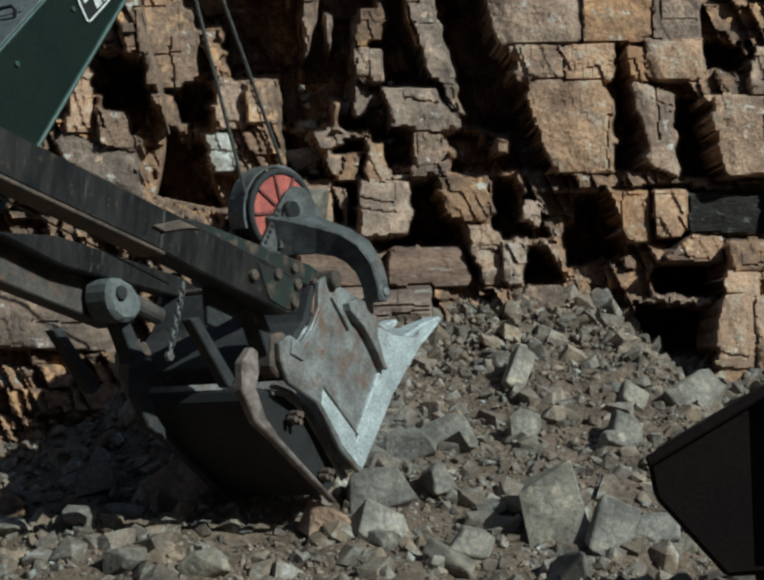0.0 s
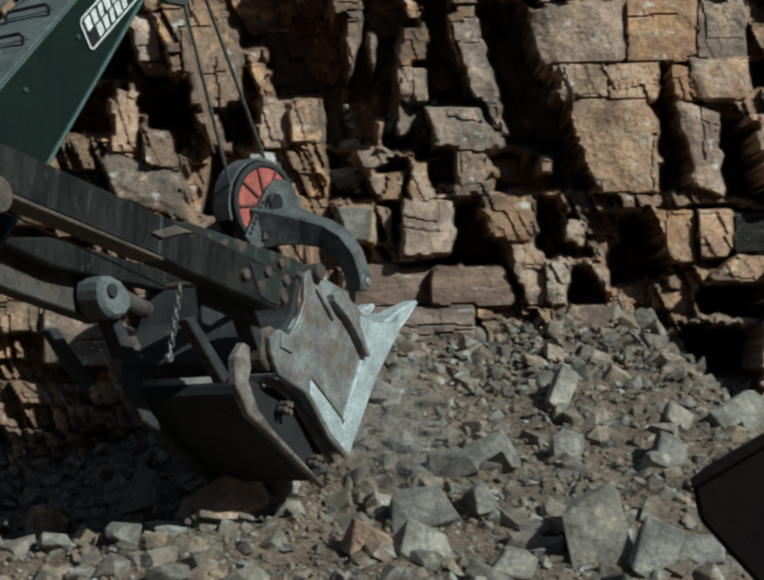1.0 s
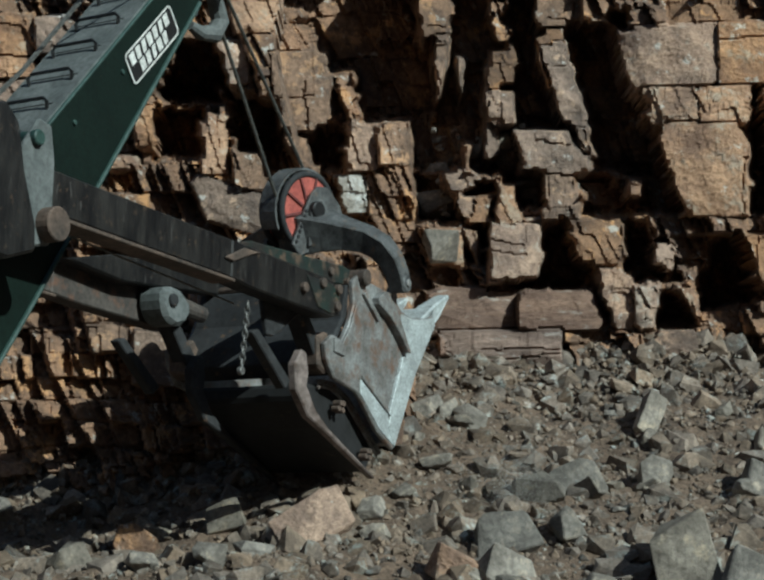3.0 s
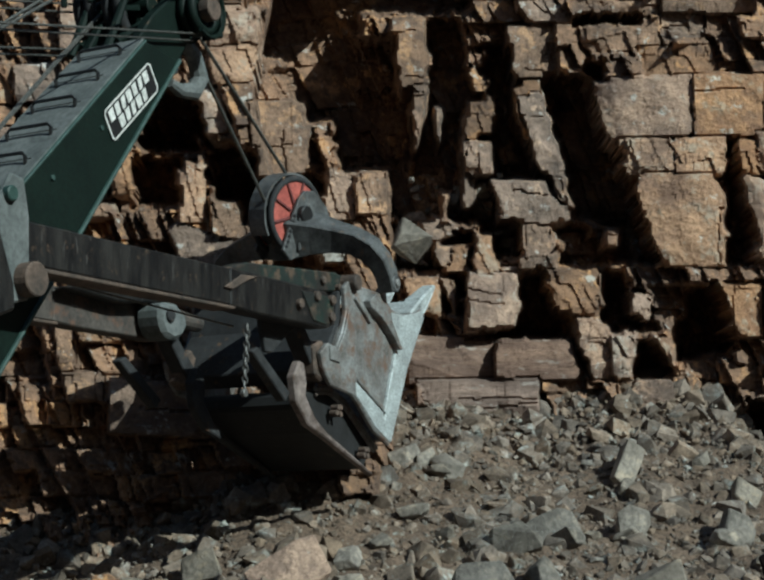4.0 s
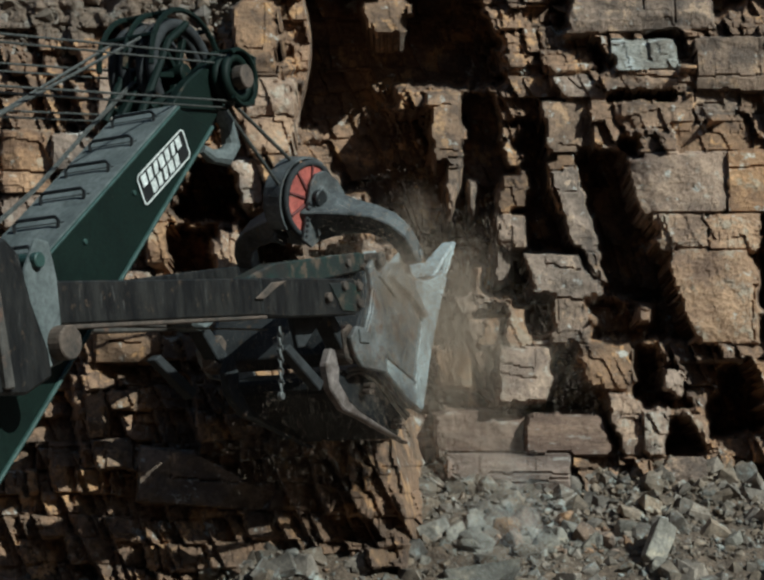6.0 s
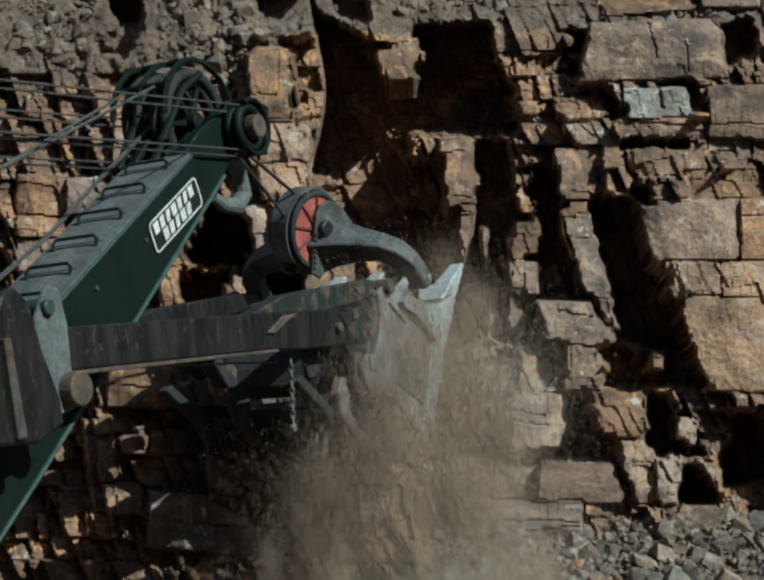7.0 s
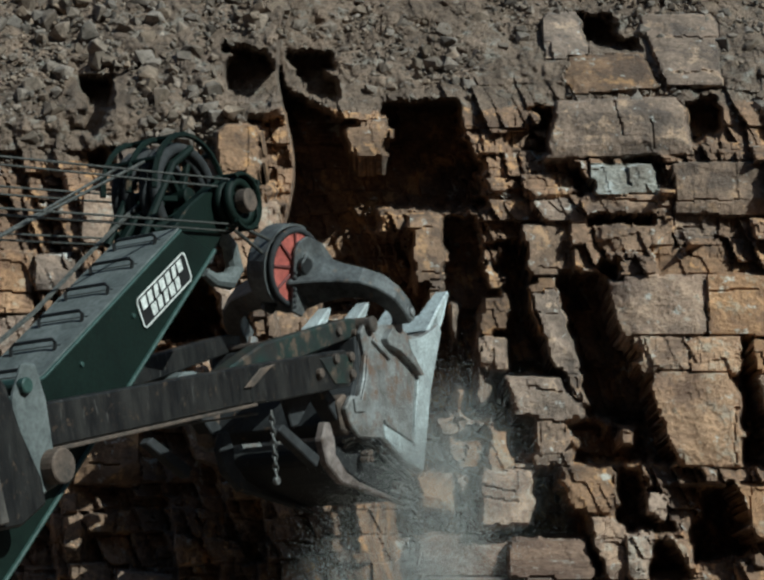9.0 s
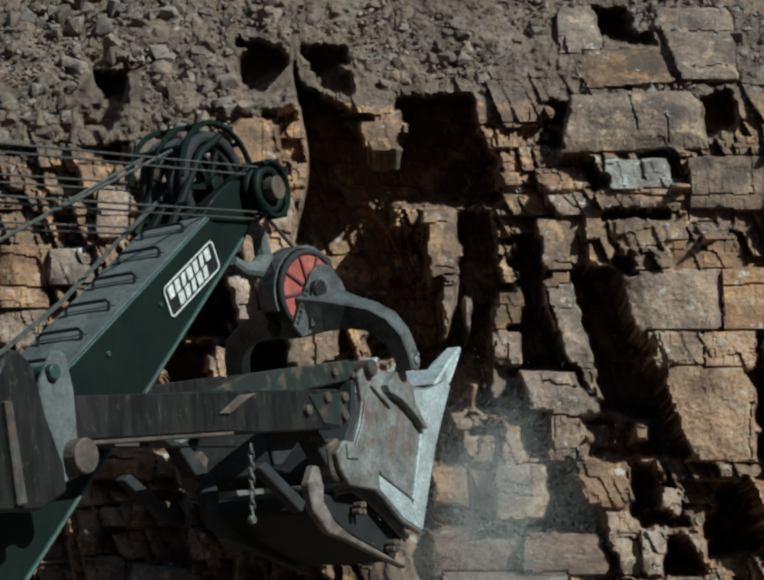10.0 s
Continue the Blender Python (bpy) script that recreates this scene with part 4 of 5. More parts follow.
def boom():
    b = part("boom", slab([(1.2, -2.35), (3.5, -2.4), (4.9, -0.68), (6.98, 1.98), (6.5, 2.02), (5.03, 0.56), (1.2, -2.0)], -0.47, 0.14, 0.012), GREEN, shovel, "dark green box-section boom")
    part("top_deck", slab([(1.25, -1.94), (5.03, 0.563), (6.5, 2.024), (6.48, 2.036), (5.01, 0.575), (1.23, -1.928)], -0.46, 0.13, 0), GREEN_DUST, b, "dust-covered upper deck of the boom")
    part("bottom_flange", tube([(3.5, -0.478, -2.36), (4.9, -0.478, -0.65), (6.96, -0.478, 1.98)], 0.018), GREEN_PALE, b)
    part("top_flange", tube([(1.4, -0.475, -1.87), (5.03, -0.475, 0.565), (6.49, -0.475, 2.015)], 0.014), GREEN_PALE, b)
    for i in range(8):
        r = 6.37 - 0.27 * i
        z = deck_z(r) + 0.012
        part("rung", tube([(r - 0.05, -0.36, z - 0.05), (r - 0.06, -0.37, z + 0.02), (r - 0.06, -0.34, z + 0.05), (r - 0.06, 0.0, z + 0.05), (r - 0.06, 0.03, z + 0.02), (r - 0.05, 0.02, z - 0.05)], 0.014, 6), BLACK, b, "bent steel step bar")
        part("rung_strip", box(r - 0.012, r + 0.012, -0.38, 0.05, z - 0.02, z + 0.02, 0), STEEL, b)
    # sign: black panel, white border and plain white shapes in two rows
    o, ux, uz = Vector((6.091, -0.4735, 1.118)), Vector((0.578, 0, 0.546)), Vector((-0.135, 0, 0.2))
    def spot(u, v, lift):
        return o + ux * u + uz * v + Vector((0, -lift, 0))
    def tile(name, quads, lift, material, parent):
        bm = bmesh.new()
        for q in quads:
            a = [bm.verts.new(spot(u, v, lift)) for u, v in q]
            c = [bm.verts.new(spot(u, v, lift - 0.006)) for u, v in q]
            bm.faces.new(a)
            for k in range(4):
                bm.faces.new((a[k], c[k], c[(k + 1) % 4], a[(k + 1) % 4]))
        bmesh.ops.recalc_face_normals(bm, faces=bm.faces)
        return part(name, bm, material, parent)
    sign = tile("sign", [[(0.04, 0), (0.96, 0), (0.96, 1), (0.04, 1)], [(0, 0.12), (0.04, 0), (0.04, 1), (0, 0.88)], [(0.96, 0), (1, 0.12), (1, 0.88), (0.96, 1)]], 0.006, BLACK, b)
    tagged(sign, "black sign with white border and white lettering shapes")
    t = 0.022
    tile("sign_border", [[(0.04, 0), (0.96, 0), (0.955, 2.4 * t), (0.045, 2.4 * t)], [(0.045, 1 - 2.4 * t), (0.955, 1 - 2.4 * t), (0.96, 1), (0.04, 1)], [(0, 0.12), (t, 0.13), (t, 0.87), (0, 0.88)], [(1 - t, 0.13), (1, 0.12), (1, 0.88), (1 - t, 0.87)], [(0, 0.12), (0.04, 0), (0.045, 0.053), (t, 0.13)], [(0.96, 0), (1, 0.12), (1 - t, 0.13), (0.955, 0.053)], [(1, 0.88), (0.96, 1), (0.955, 0.947), (1 - t, 0.87)], [(0.04, 1), (0, 0.88), (t, 0.87), (0.045, 0.947)]], 0.010, WHITE, sign)
    for v0, v1, u0, n, w in ((0.53, 0.88, 0.07, 7, 0.122), (0.12, 0.47, 0.2, 5, 0.122)):
        for i in range(n):
            a = u0 + i * w
            # plain slanted blocks stand for the lettering
            lean = 0.012 * (i % 3)
            tile("sign_mark", [[(a, v0), (a + 0.088 - lean, v0), (a + 0.098, v1), (a + lean, v1)]], 0.010, WHITE, sign)
    for z0, r0 in ((0.62, 5.4), (0.02, 5.05), (1.1, 5.95)):
        part("bolt_head", drum(0.02, -0.485, -0.465, r0, z0 + 0.1, 10, 0.003), GREEN_PALE, b)
    return b


def wheel(name, x, y, z, r, parent, wide=0.1, spokes=6, paint=None):
    """A grooved rope sheave with spokes."""
    bm = ring(r, wide * 0.42, y - wide * 0.45, x, z)
    add(bm, ring(r, wide * 0.42, y + wide * 0.45, x, z))
    add(bm, ring(r - wide * 0.35, wide * 0.4, y, x, z))
    w = part(name, bm, paint or STEEL, parent, smooth=True)
    part("hub", drum(r * 0.2, y - wide * 0.9, y + wide * 0.9, x, z, 20), GREEN, w)
    for i in range(spokes):
        a = math.pi * 2 * i / spokes + 0.3
        c, s = math.cos(a), math.sin(a)
        part("spoke", slab([(x + c * r * 0.15 - s * 0.025, z + s * r * 0.15 + c * 0.025), (x + c * r * 0.15 + s * 0.025, z + s * r * 0.15 - c * 0.025), (x + c * r * 0.9 + s * 0.02, z + s * r * 0.9 - c * 0.02), (x + c * r * 0.9 - s * 0.02, z + s * r * 0.9 + c * 0.02)], y - 0.03, y + 0.03, 0.006), GREEN, w)
    return w


def boom_head():
    h = part("boom_head", slab([(6.35, 1.85), (6.7, 2.3), (7.1, 2.65), (7.35, 2.62), (7.3, 2.35), (6.95, 1.85)], -0.4, -0.3, 0.012), GREEN, shovel, "green boom point with sheaves and rope guards")
    part("cheek", slab([(6.4, 1.85), (6.7, 2.3), (7.1, 2.6), (7.3, 2.5), (7.2, 2.3), (6.95, 1.9)], 0.1, 0.18, 0.012), GREEN, h)
    part("shaft", drum(0.07, -0.62, 0.5, 7.2, 2.46, 20), STEEL, h)
    part("shaft_cap", drum(0.1, -0.66, -0.56, 7.2, 2.46, 20), RUST, h, "round rusty shaft end cap")
    wheel("hoist_sheave", 7.12, 0.28, 2.55, 0.42, h, 0.12)
    wheel("hoist_sheave", 7.12, 0.0, 2.55, 0.42, h, 0.12)
    wheel("pendant_sheave", 7.2, -0.5, 2.46, 0.17, h, 0.1, paint=GREEN)
    wheel("pendant_sheave", 7.2, 0.45, 2.46, 0.2, h, 0.1, paint=GREEN)
    # hoop guards over the sheaves
    for y in (-0.12, 0.14, 0.4):
        pts = [(7.12 + 0.53 * math.cos(a), y, 2.55 + 0.53 * math.sin(a)) for a in (radians(d) for d in range(-35, 200, 14))]
        part("guard_hoop", tube(pts, 0.026, 6), GREEN, h)
    for a in (10, 60, 110, 160):
        c, s = math.cos(radians(a)), math.sin(radians(a))
        part("guard_bar", tube([(7.12 + 0.53 * c, -0.14, 2.55 + 0.53 * s), (7.12 + 0.53 * c, 0.42, 2.55 + 0.53 * s)], 0.024, 6), GREEN, h)
    for y in (-0.6, -0.38):
        pts = [(7.2 + 0.23 * math.cos(a), y, 2.46 + 0.23 * math.sin(a)) for a in (radians(d) for d in range(-120, 150, 15))]
        part("guard_hoop", tube(pts, 0.022, 6), GREEN, h)
    part("guard_plate", box(7.15, 7.4, -0.6, -0.4, 2.68, 2.71, 0.008), GREEN, h)
    part("guard_plate", box(7.4, 7.43, -0.6, -0.4, 2.28, 2.71, 0.008), GREEN, h)
    for y in (-0.1, 0.25):
        part("strut", tube([(6.5, y, 2.0), (6.85, y, 2.75), (7.1, y, 2.98)], 0.035, 8), GREEN, h)
        part("strut", tube([(6.62, y, 2.1), (7.2, y, 2.5)], 0.04, 8), GREEN, h)
    # worn curved fender under the point
    pts = [(7.33, -0.25, 2.3), (7.52, -0.25, 2.2), (7.6, -0.25, 2.02), (7.5, -0.25, 1.89), (7.3, -0.25, 1.85), (7.15, -0.25, 1.88)]
    part("fender", tube(pts, [0.06, 0.07, 0.08, 0.08, 0.06, 0.04], 10), GREEN_DUST, h, "worn pale curved fender")
    part("fender_web", slab([(6.9, 1.86), (7.2, 2.32), (7.35, 2.3), (7.18, 1.95)], -0.31, -0.2, 0.01), STEEL, h)
    # suspension ropes back to the gantry, hoist ropes along the boom
    for y, tops in ((-0.5, (2.66, 2.6, 2.27, 2.22)), (0.42, (2.66, 2.6, 2.27, 2.22))):
        for i, z in enumerate(tops):
            yy = y + 0.05 * (i % 2)
            part("pendant_rope", tube([(7.2, yy, z), (0.0, yy, z - 1.9 + 0.04 * i)], 0.009, 6), ROPE, h)
    for y in (0.0, 0.28):
        part("hoist_line", tube([(6.85, y, 2.88), (0.2, y, -2.0 + 0.3 * (y < 0.1))], 0.013, 7), ROPE, h)
    part("signal_cable", tube([(6.75, 0.16, 2.4), (6.2, 0.17, 1.85), (5.6, 0.17, 1.22), (5.0, 0.17, 0.7)], 0.02, 6), ROPE, h)


def saddle():
    s = new("saddle_block")
    s.parent = shovel
    tagged(s, "dark grimy saddle block round the dipper stick")
    for y in (-1.06, 0.98):
        part("yoke_plate", slab([(-0.75, -0.42), (-0.7, 0.3), (-0.6, 0.46), (-0.48, 0.5), (-0.36, 0.4), (-0.28, 0.1), (-0.16, -0.2), (-0.15, -0.36), (-0.4, -0.45)], y, y + 0.08, 0.02), HANDLE, s)
    part("inner_plate", slab([(-0.28, -0.35), (-0.25, 0.3), (-0.12, 0.5), (0.0, 0.48), (0.05, 0.25), (0.05, -0.28)], -1.0, -0.955, 0.015), GREEN_DUST, s, "dusty pale inner yoke plate")
    part("cross_pin", drum(0.05, -1.04, -0.6, -0.15, 0.36, 16), GREEN_PALE, s)
    part("shipper_shaft", drum(0.11, -1.1, 1.1, 0.0, -0.16, 20), RUST, s, "rusty round shaft end")
    part("guide_roller", drum(0.09, -1.0, -0.7, -0.3, -0.28, 16), STEEL, s)
    part("cover", slab([(-0.62, -0.4), (-0.66, 0.2), (-0.6, 0.2), (-0.54, -0.4)], -1.1, -1.05, 0.01), HANDLE_DUSTY_LIT, s)
    return s


undercarriage()
boom()
boom_head()
saddle_block = saddle()

# the stick carries the dipper
handle = new("dipper_stick")
handle.parent = shovel
tagged(handle, "greasy dark steel twin-beam dipper stick")


def stick_beams():
    for side in (-1, 1):
        a, b = sorted((side * 0.76, side * 0.95))
        # far beam and end are coloured lighter, as if the sun reached them
        beam = part("stick_beam", slab([(-6.0, 0.25), (-2.3, 0.19), (-2.3, -0.1), (-6.0, -0.02)], a, b, 0.012), HANDLE if side < 0 else HANDLE_DUSTY_LIT, handle)
        end = part("stick_end", slab([(-2.3, 0.192), (-0.74, 0.15), (-0.58, 0.06), (-0.6, -0.13), (-0.75, -0.17), (-2.0, -0.13), (-2.3, -0.103)], a - 0.006, b + 0.006, 0.012), HANDLE if side < 0 else HANDLE_DUSTY_LIT, handle, "worn stick end casting")
        part("end_plate", slab([(-1.2, 0.12), (-0.76, 0.11), (-0.64, 0.04), (-0.66, -0.11), (-0.78, -0.145), (-1.0, -0.12)], min(side * 0.952, side * 0.968), max(side * 0.952, side * 0.968), 0.006), HANDLE_GREEN, end, "rubbed green end plate")
        part("wear_strip", slab([(-6.0, -0.025), (-2.25, -0.105), (-2.25, -0.13), (-6.0, -0.055)], a - 0.012, b + 0.012, 0.006), RUST, beam)
        part("chevron", slab([(-2.42, 0.03), (-2.16, 0.15), (-1.9, 0.16), (-2.05, 0.12), (-2.3, 0.02)], min(side * 0.957, side * 0.975), max(side * 0.957, side * 0.972), 0.006), RUST, beam, "scraped stiffener")
        for x, z in ((-0.68, 0.08), (-0.7, -0.07), (-1.25, 0.0), (-0.95, 0.09)):
            part("bolt", drum(0.045, side * 0.94, side * 1.0, x, z, 8, 0.008), RUST, end)
        # raised bracket and upper brace to the dipper's top pin
        p, q = sorted((side * 0.58, side * 0.74))
        brace = part("pitch_brace", slab([(-2.35, 0.16), (-1.7, 0.32), (-0.15, 0.4), (0.06, 0.37), (0.06, 0.27), (-0.2, 0.22), (-1.6, 0.1)], p, q, 0.014), HANDLE_GREEN if side < 0 else HANDLE, handle, "worn pitch brace")
        part("pin", drum(0.075, side * 0.68, side * 0.9, 0.0, 0.313, 18, 0.012), RUST, brace)
        part("bolt", drum(0.04, side * 0.735, side * 0.775, -0.42, 0.3, 8, 0.008), RUST, brace)
        # triangular gusset and lower link to the dipper's back
        if side < 0:
            part("gusset", slab([(-1.5, -0.12), (-0.9, -0.14), (-1.32, -0.4), (-1.42, -0.4)], p, p + 0.05, 0.01), STEEL, handle)
        part("lower_link", slab([(-1.6, -0.4), (-1.5, -0.36), (-0.98, -0.72), (-1.06, -0.8)], p + 0.03, q - 0.03, 0.01), STEEL, handle)
        part("back_link", slab([(-0.95, -0.1), (-0.78, -0.12), (-0.45, -0.45), (-0.6, -0.52)], p, q, 0.01), STEEL, handle)
    part("cross_tube", drum(0.13, -0.76, 0.76, -5.2, 0.08, 20), STEEL, handle)
    cast = part("latch_casting", slab([(-1.2, 0.1), (-1.08, 0.15), (-0.9, 0.13), (-0.78, 0.05), (-0.76, -0.06), (-0.84, -0.16), (-0.98, -0.2), (-1.12, -0.16), (-1.2, -0.04)], 0.46, 0.74, 0.04), GREEN_DUST, handle, "pale grey-green rounded casting")
    part("hub", drum(0.06, 0.43, 0.47, -1.06, 0.02, 16, 0.01), STEEL, cast)
    part("latch_rod", tube([(-0.86, 0.6, 0.03), (-0.4, 0.6, 0.0)], [0.09, 0.075], 14), HANDLE_DUSTY_LIT, cast, "dusty brown latch cylinder")
    part("trip_rope", tube([(-5.5, -0.7, 0.02), (-1.9, -0.72, -0.22)], 0.008, 6), ROPE, handle)


def dipper():
    outline = [(-0.16, 0.26), (-0.02, 0.36), (0.1, 0.3), (0.56, 0.27), (0.6, 0.34), (0.7, 0.32), (0.72, 0.2), (0.82, 0.135), (1.05, 0.105), (1.36, 0.15), (1.52, 0.2), (1.56, 0.1), (1.12, -0.43), (0.67, -1.18), (0.36, -1.04), (0.1, -0.83), (-0.06, -0.72), (-0.46, -0.65), (-0.6, -0.5), (-0.64, -0.36), (-0.5, -0.27), (-0.34, -0.3), (-0.22, -0.14), (-0.14, 0.04)]
    for side in (-1, 1):
        a, b = sorted((side * 0.78, side * 0.835))
        sp = part("side_plate", slab(outline, a, b, 0.012), WORN, handle, "dust-polished grey dipper side plate")
        def lay(name, pts, lift, material, lo=0.83):
            p, q = sorted((side * lo, side * (0.835 + lift)))
            return part(name, slab(pts, p, q, 0.005), material, sp)
        # pale rubbing strips round a sunken panel
        lay("front_strip", [(0.78, 0.1), (1.05, 0.09), (1.36, 0.14), (1.5, 0.18), (1.53, 0.1), (1.11, -0.42), (0.68, -1.15), (0.54, -0.98), (0.84, -0.34)], 0.012, WORN_PALE)
        lay("bottom_strip", [(0.0, -0.6), (0.53, -0.86), (0.66, -1.14), (0.37, -1.01), (0.0, -0.73)], 0.01, WORN_PALE)
        lay("panel_rib", [(0.0, 0.16), (0.05, 0.2), (0.32, 0.0), (0.3, -0.05)], 0.03, WORN)
        lay("panel_rib", [(0.8, -0.3), (0.84, -0.3), (0.57, -0.88), (0.53, -0.86)], 0.03, WORN_PALE)
        lay("panel_rib", [(0.02, -0.6), (0.02, -0.565), (0.54, -0.82), (0.56, -0.87)], 0.025, WORN)
        lay("wear_pad", [(-0.5, -0.3), (-0.36, -0.33), (-0.22, -0.16), (-0.12, 0.05), (-0.06, 0.0), (-0.16, -0.24), (-0.32, -0.44), (-0.5, -0.42)], 0.02, WORN)
        lay("hook_lug", [(0.2, 0.16), (0.34, 0.24), (0.52, 0.16), (0.72, -0.06), (0.88, -0.26), (0.82, -0.26), (0.66, -0.12), (0.45, 0.02), (0.22, 0.1)], 0.075, WORN)
        for x, z in ((0.98, 0.0), (1.04, -0.04), (0.95, -0.08), (1.0, -0.12), (0.96, -0.2), (0.62, -1.0), (0.55, -0.96), (0.58, -1.04)):
            lay("rivet", [(x, z), (x + 0.035, z - 0.008), (x + 0.035, z - 0.022), (x, z - 0.016)], 0.017, WORN_PALE)
        part("rear_lug", slab([(-0.66, -0.3), (-0.5, -0.24), (-0.4, -0.34), (-0.5, -0.62), (-0.64, -0.56)], *sorted((side * 0.6, side * 0.775)), 0.02), RUST, handle)
    # front wall with lip and four teeth
    fw = part("front_wall", slab([(1.3, 0.12), (1.52, 0.19), (1.55, 0.12), (0.74, -1.14), (0.64, -1.12)], -0.775, 0.775, 0.012), WORN, handle)
    part("lip", slab([(1.3, 0.14), (1.58, 0.3), (1.62, 0.25), (1.5, 0.08)], -0.8, 0.8, 0.015), WORN_PALE, fw)
    for y in (-0.7, -0.235, 0.235, 0.7):
        tooth = slab([(1.36, 0.12), (1.6, 0.32), (2.0, 0.5), (2.03, 0.47), (1.72, 0.2), (1.5, 0.04)], y - 0.1, y + 0.1, 0.015)
        for v in tooth.verts:
            if v.co.x > 1.9:
                v.co.y = y + (v.co.y - y) * 0.75
        part("tooth", tooth, WORN_PALE, handle, "bright ground digging tooth")
    # back wall, curved, facing the machine
    part("back_wall", slab([(-0.12, 0.24), (-0.18, 0.22), (-0.26, -0.1), (-0.44, -0.32), (-0.52, -0.5), (-0.44, -0.62), (-0.36, -0.58), (-0.4, -0.48), (-0.34, -0.3), (-0.16, -0.06)], -0.775, 0.775, 0.01), STEEL, handle)
    part("top_rim", tube([(-0.14, -0.78, 0.26), (-0.14, 0.78, 0.26)], 0.035, 8), RUST, handle)
    # box-shaped door under the dipper; its near-black colour carries the shade there
    door = part("dipper_door", slab([(-0.6, -0.7), (-0.3, -0.665), (0.08, -0.77), (0.68, -1.2), (0.5, -1.4), (-0.3, -1.05), (-0.62, -0.83)], -0.64, 0.5, 0.03), GRIME_SHADED, handle, "grimy dipper door, darkened in colour for shade")
    for side in (-1, 1):
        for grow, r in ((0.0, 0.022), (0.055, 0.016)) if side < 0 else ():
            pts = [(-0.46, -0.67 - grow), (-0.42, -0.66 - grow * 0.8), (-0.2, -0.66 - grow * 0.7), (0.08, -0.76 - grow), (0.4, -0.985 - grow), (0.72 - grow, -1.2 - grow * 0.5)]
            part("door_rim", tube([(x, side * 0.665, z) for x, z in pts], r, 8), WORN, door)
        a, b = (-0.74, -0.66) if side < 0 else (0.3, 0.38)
        # the far arm takes dark steel in place of the shade it lies in
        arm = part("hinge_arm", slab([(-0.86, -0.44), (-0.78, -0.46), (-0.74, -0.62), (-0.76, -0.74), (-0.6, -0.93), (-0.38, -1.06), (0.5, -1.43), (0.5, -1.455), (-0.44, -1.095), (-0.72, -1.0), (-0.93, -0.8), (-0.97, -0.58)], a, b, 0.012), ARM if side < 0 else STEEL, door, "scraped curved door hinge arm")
        for x, z in ((-0.22, -0.88), (0.3, -1.26)):
            for dx, dz in ((0, 0), (0.07, -0.01), (0.03, 0.05), (0.08, 0.05)):
                part("bolt", drum(0.028, a + 0.06, a - 0.02, x + dx, z + dz, 8, 0.005), RUST, arm)


def chain():
    """A short latch chain hanging from the stick."""
    c = new("latch_chain")
    c.parent = handle
    tagged(c, "short hanging steel latch chain")
    for i in range(11):
        bm = ring(0.026, 0.008, 0, seg=12, side=6)
        moved(bm, Matrix.Diagonal((0.75, 1, 1.3, 1)))
        moved(bm, pose(-1.88 - 0.006 * i, -0.84, -0.24 - 0.046 * i, 0, 6, 90 * (i % 2) + 20))
        part("chain_link", bm, STEEL_LIGHT, c)
    part("chain_ring", moved(drum(0.035, -0.02, 0.02, 0, 0, 12, 0.006), pose(-1.95, -0.84, -0.76)), STEEL_LIGHT, c)


stick_beams()
dipper()
chain()

# bail: an arch from pin to pin over the dipper, with the hoist sheave on top
bail = new("bail")
bail.parent = shovel
tagged(bail, "grey cast bail arch with red spoked hoist sheave")
BAIL_TILT = math.degrees(math.atan2(-0.37, 0.72))
UP = pose(0, 0, 0, 0, BAIL_TILT, 0)
TURNED = UP @ pose(0, 0, 0, 0, 0, -14)


def build_bail():
    path = []
    for y, z, hx, hn in ((-0.9, -0.06, 0.9, 0.75), (-0.9, 0.1, 0.9, 0.8), (-0.87, 0.24, 0.9, 0.9), (-0.79, 0.37, 1.0, 1.0), (-0.66, 0.46, 1.0, 1.05), (-0.48, 0.52, 1.25, 1.15), (-0.28, 0.57, 1.8, 1.45), (-0.1, 0.6, 2.4, 1.8)):
        path.append((0, y, z, hx, hn))
    path += [(0, -p[1], p[2], p[3], p[4]) for p in path[::-1]]
    arch = part("arch", moved(sweep(path, 0.1, 0.105), UP), BAIL, bail, "grey cast steel arch, dark beneath")
    for side in (-1, 1):
        part("pin_boss", moved(drum(0.085, side * 0.84, side * 0.99, 0, 0, 20, 0.012), UP), BAIL, arch)
        part("pin", moved(drum(0.04, side * 0.98, side * 1.01, 0, 0, 14, 0.008), UP), WORN, arch)
        # cheek plates beside the sheave
        pts = [(-0.3, 0.44), (0.3, 0.42), (0.4, 0.52), (0.38, 0.74), (0.27, 0.94), (0.14, 0.99), (0.03, 0.95), (-0.1, 0.83), (-0.36, 0.57)]
        cheek = part("cheek", moved(slab(pts, *sorted((side * 0.16, side * 0.2)), 0.008), TURNED), BAIL, bail, "grey triangular cheek plate")
        part("axle_boss", moved(drum(0.085, side * 0.19, side * 0.265, 0.02, 0.79, 16, 0.012), TURNED), BLACK, cheek)
        for i in range(7):
            t = i / 6
            part("bolt", moved(drum(0.018, side * 0.2, side * 0.215, -0.31 + 0.22 * t, 0.59 + 0.23 * t, 8, 0.003), TURNED), STEEL, cheek)
        web = slab([(-0.2, 0.5), (0.22, 0.5), (0.12, 0.86), (-0.05, 0.84)], *sorted((side * 0.2, side * 0.24)), 0.008)
        part("web", moved(web, TURNED), BAIL, cheek)


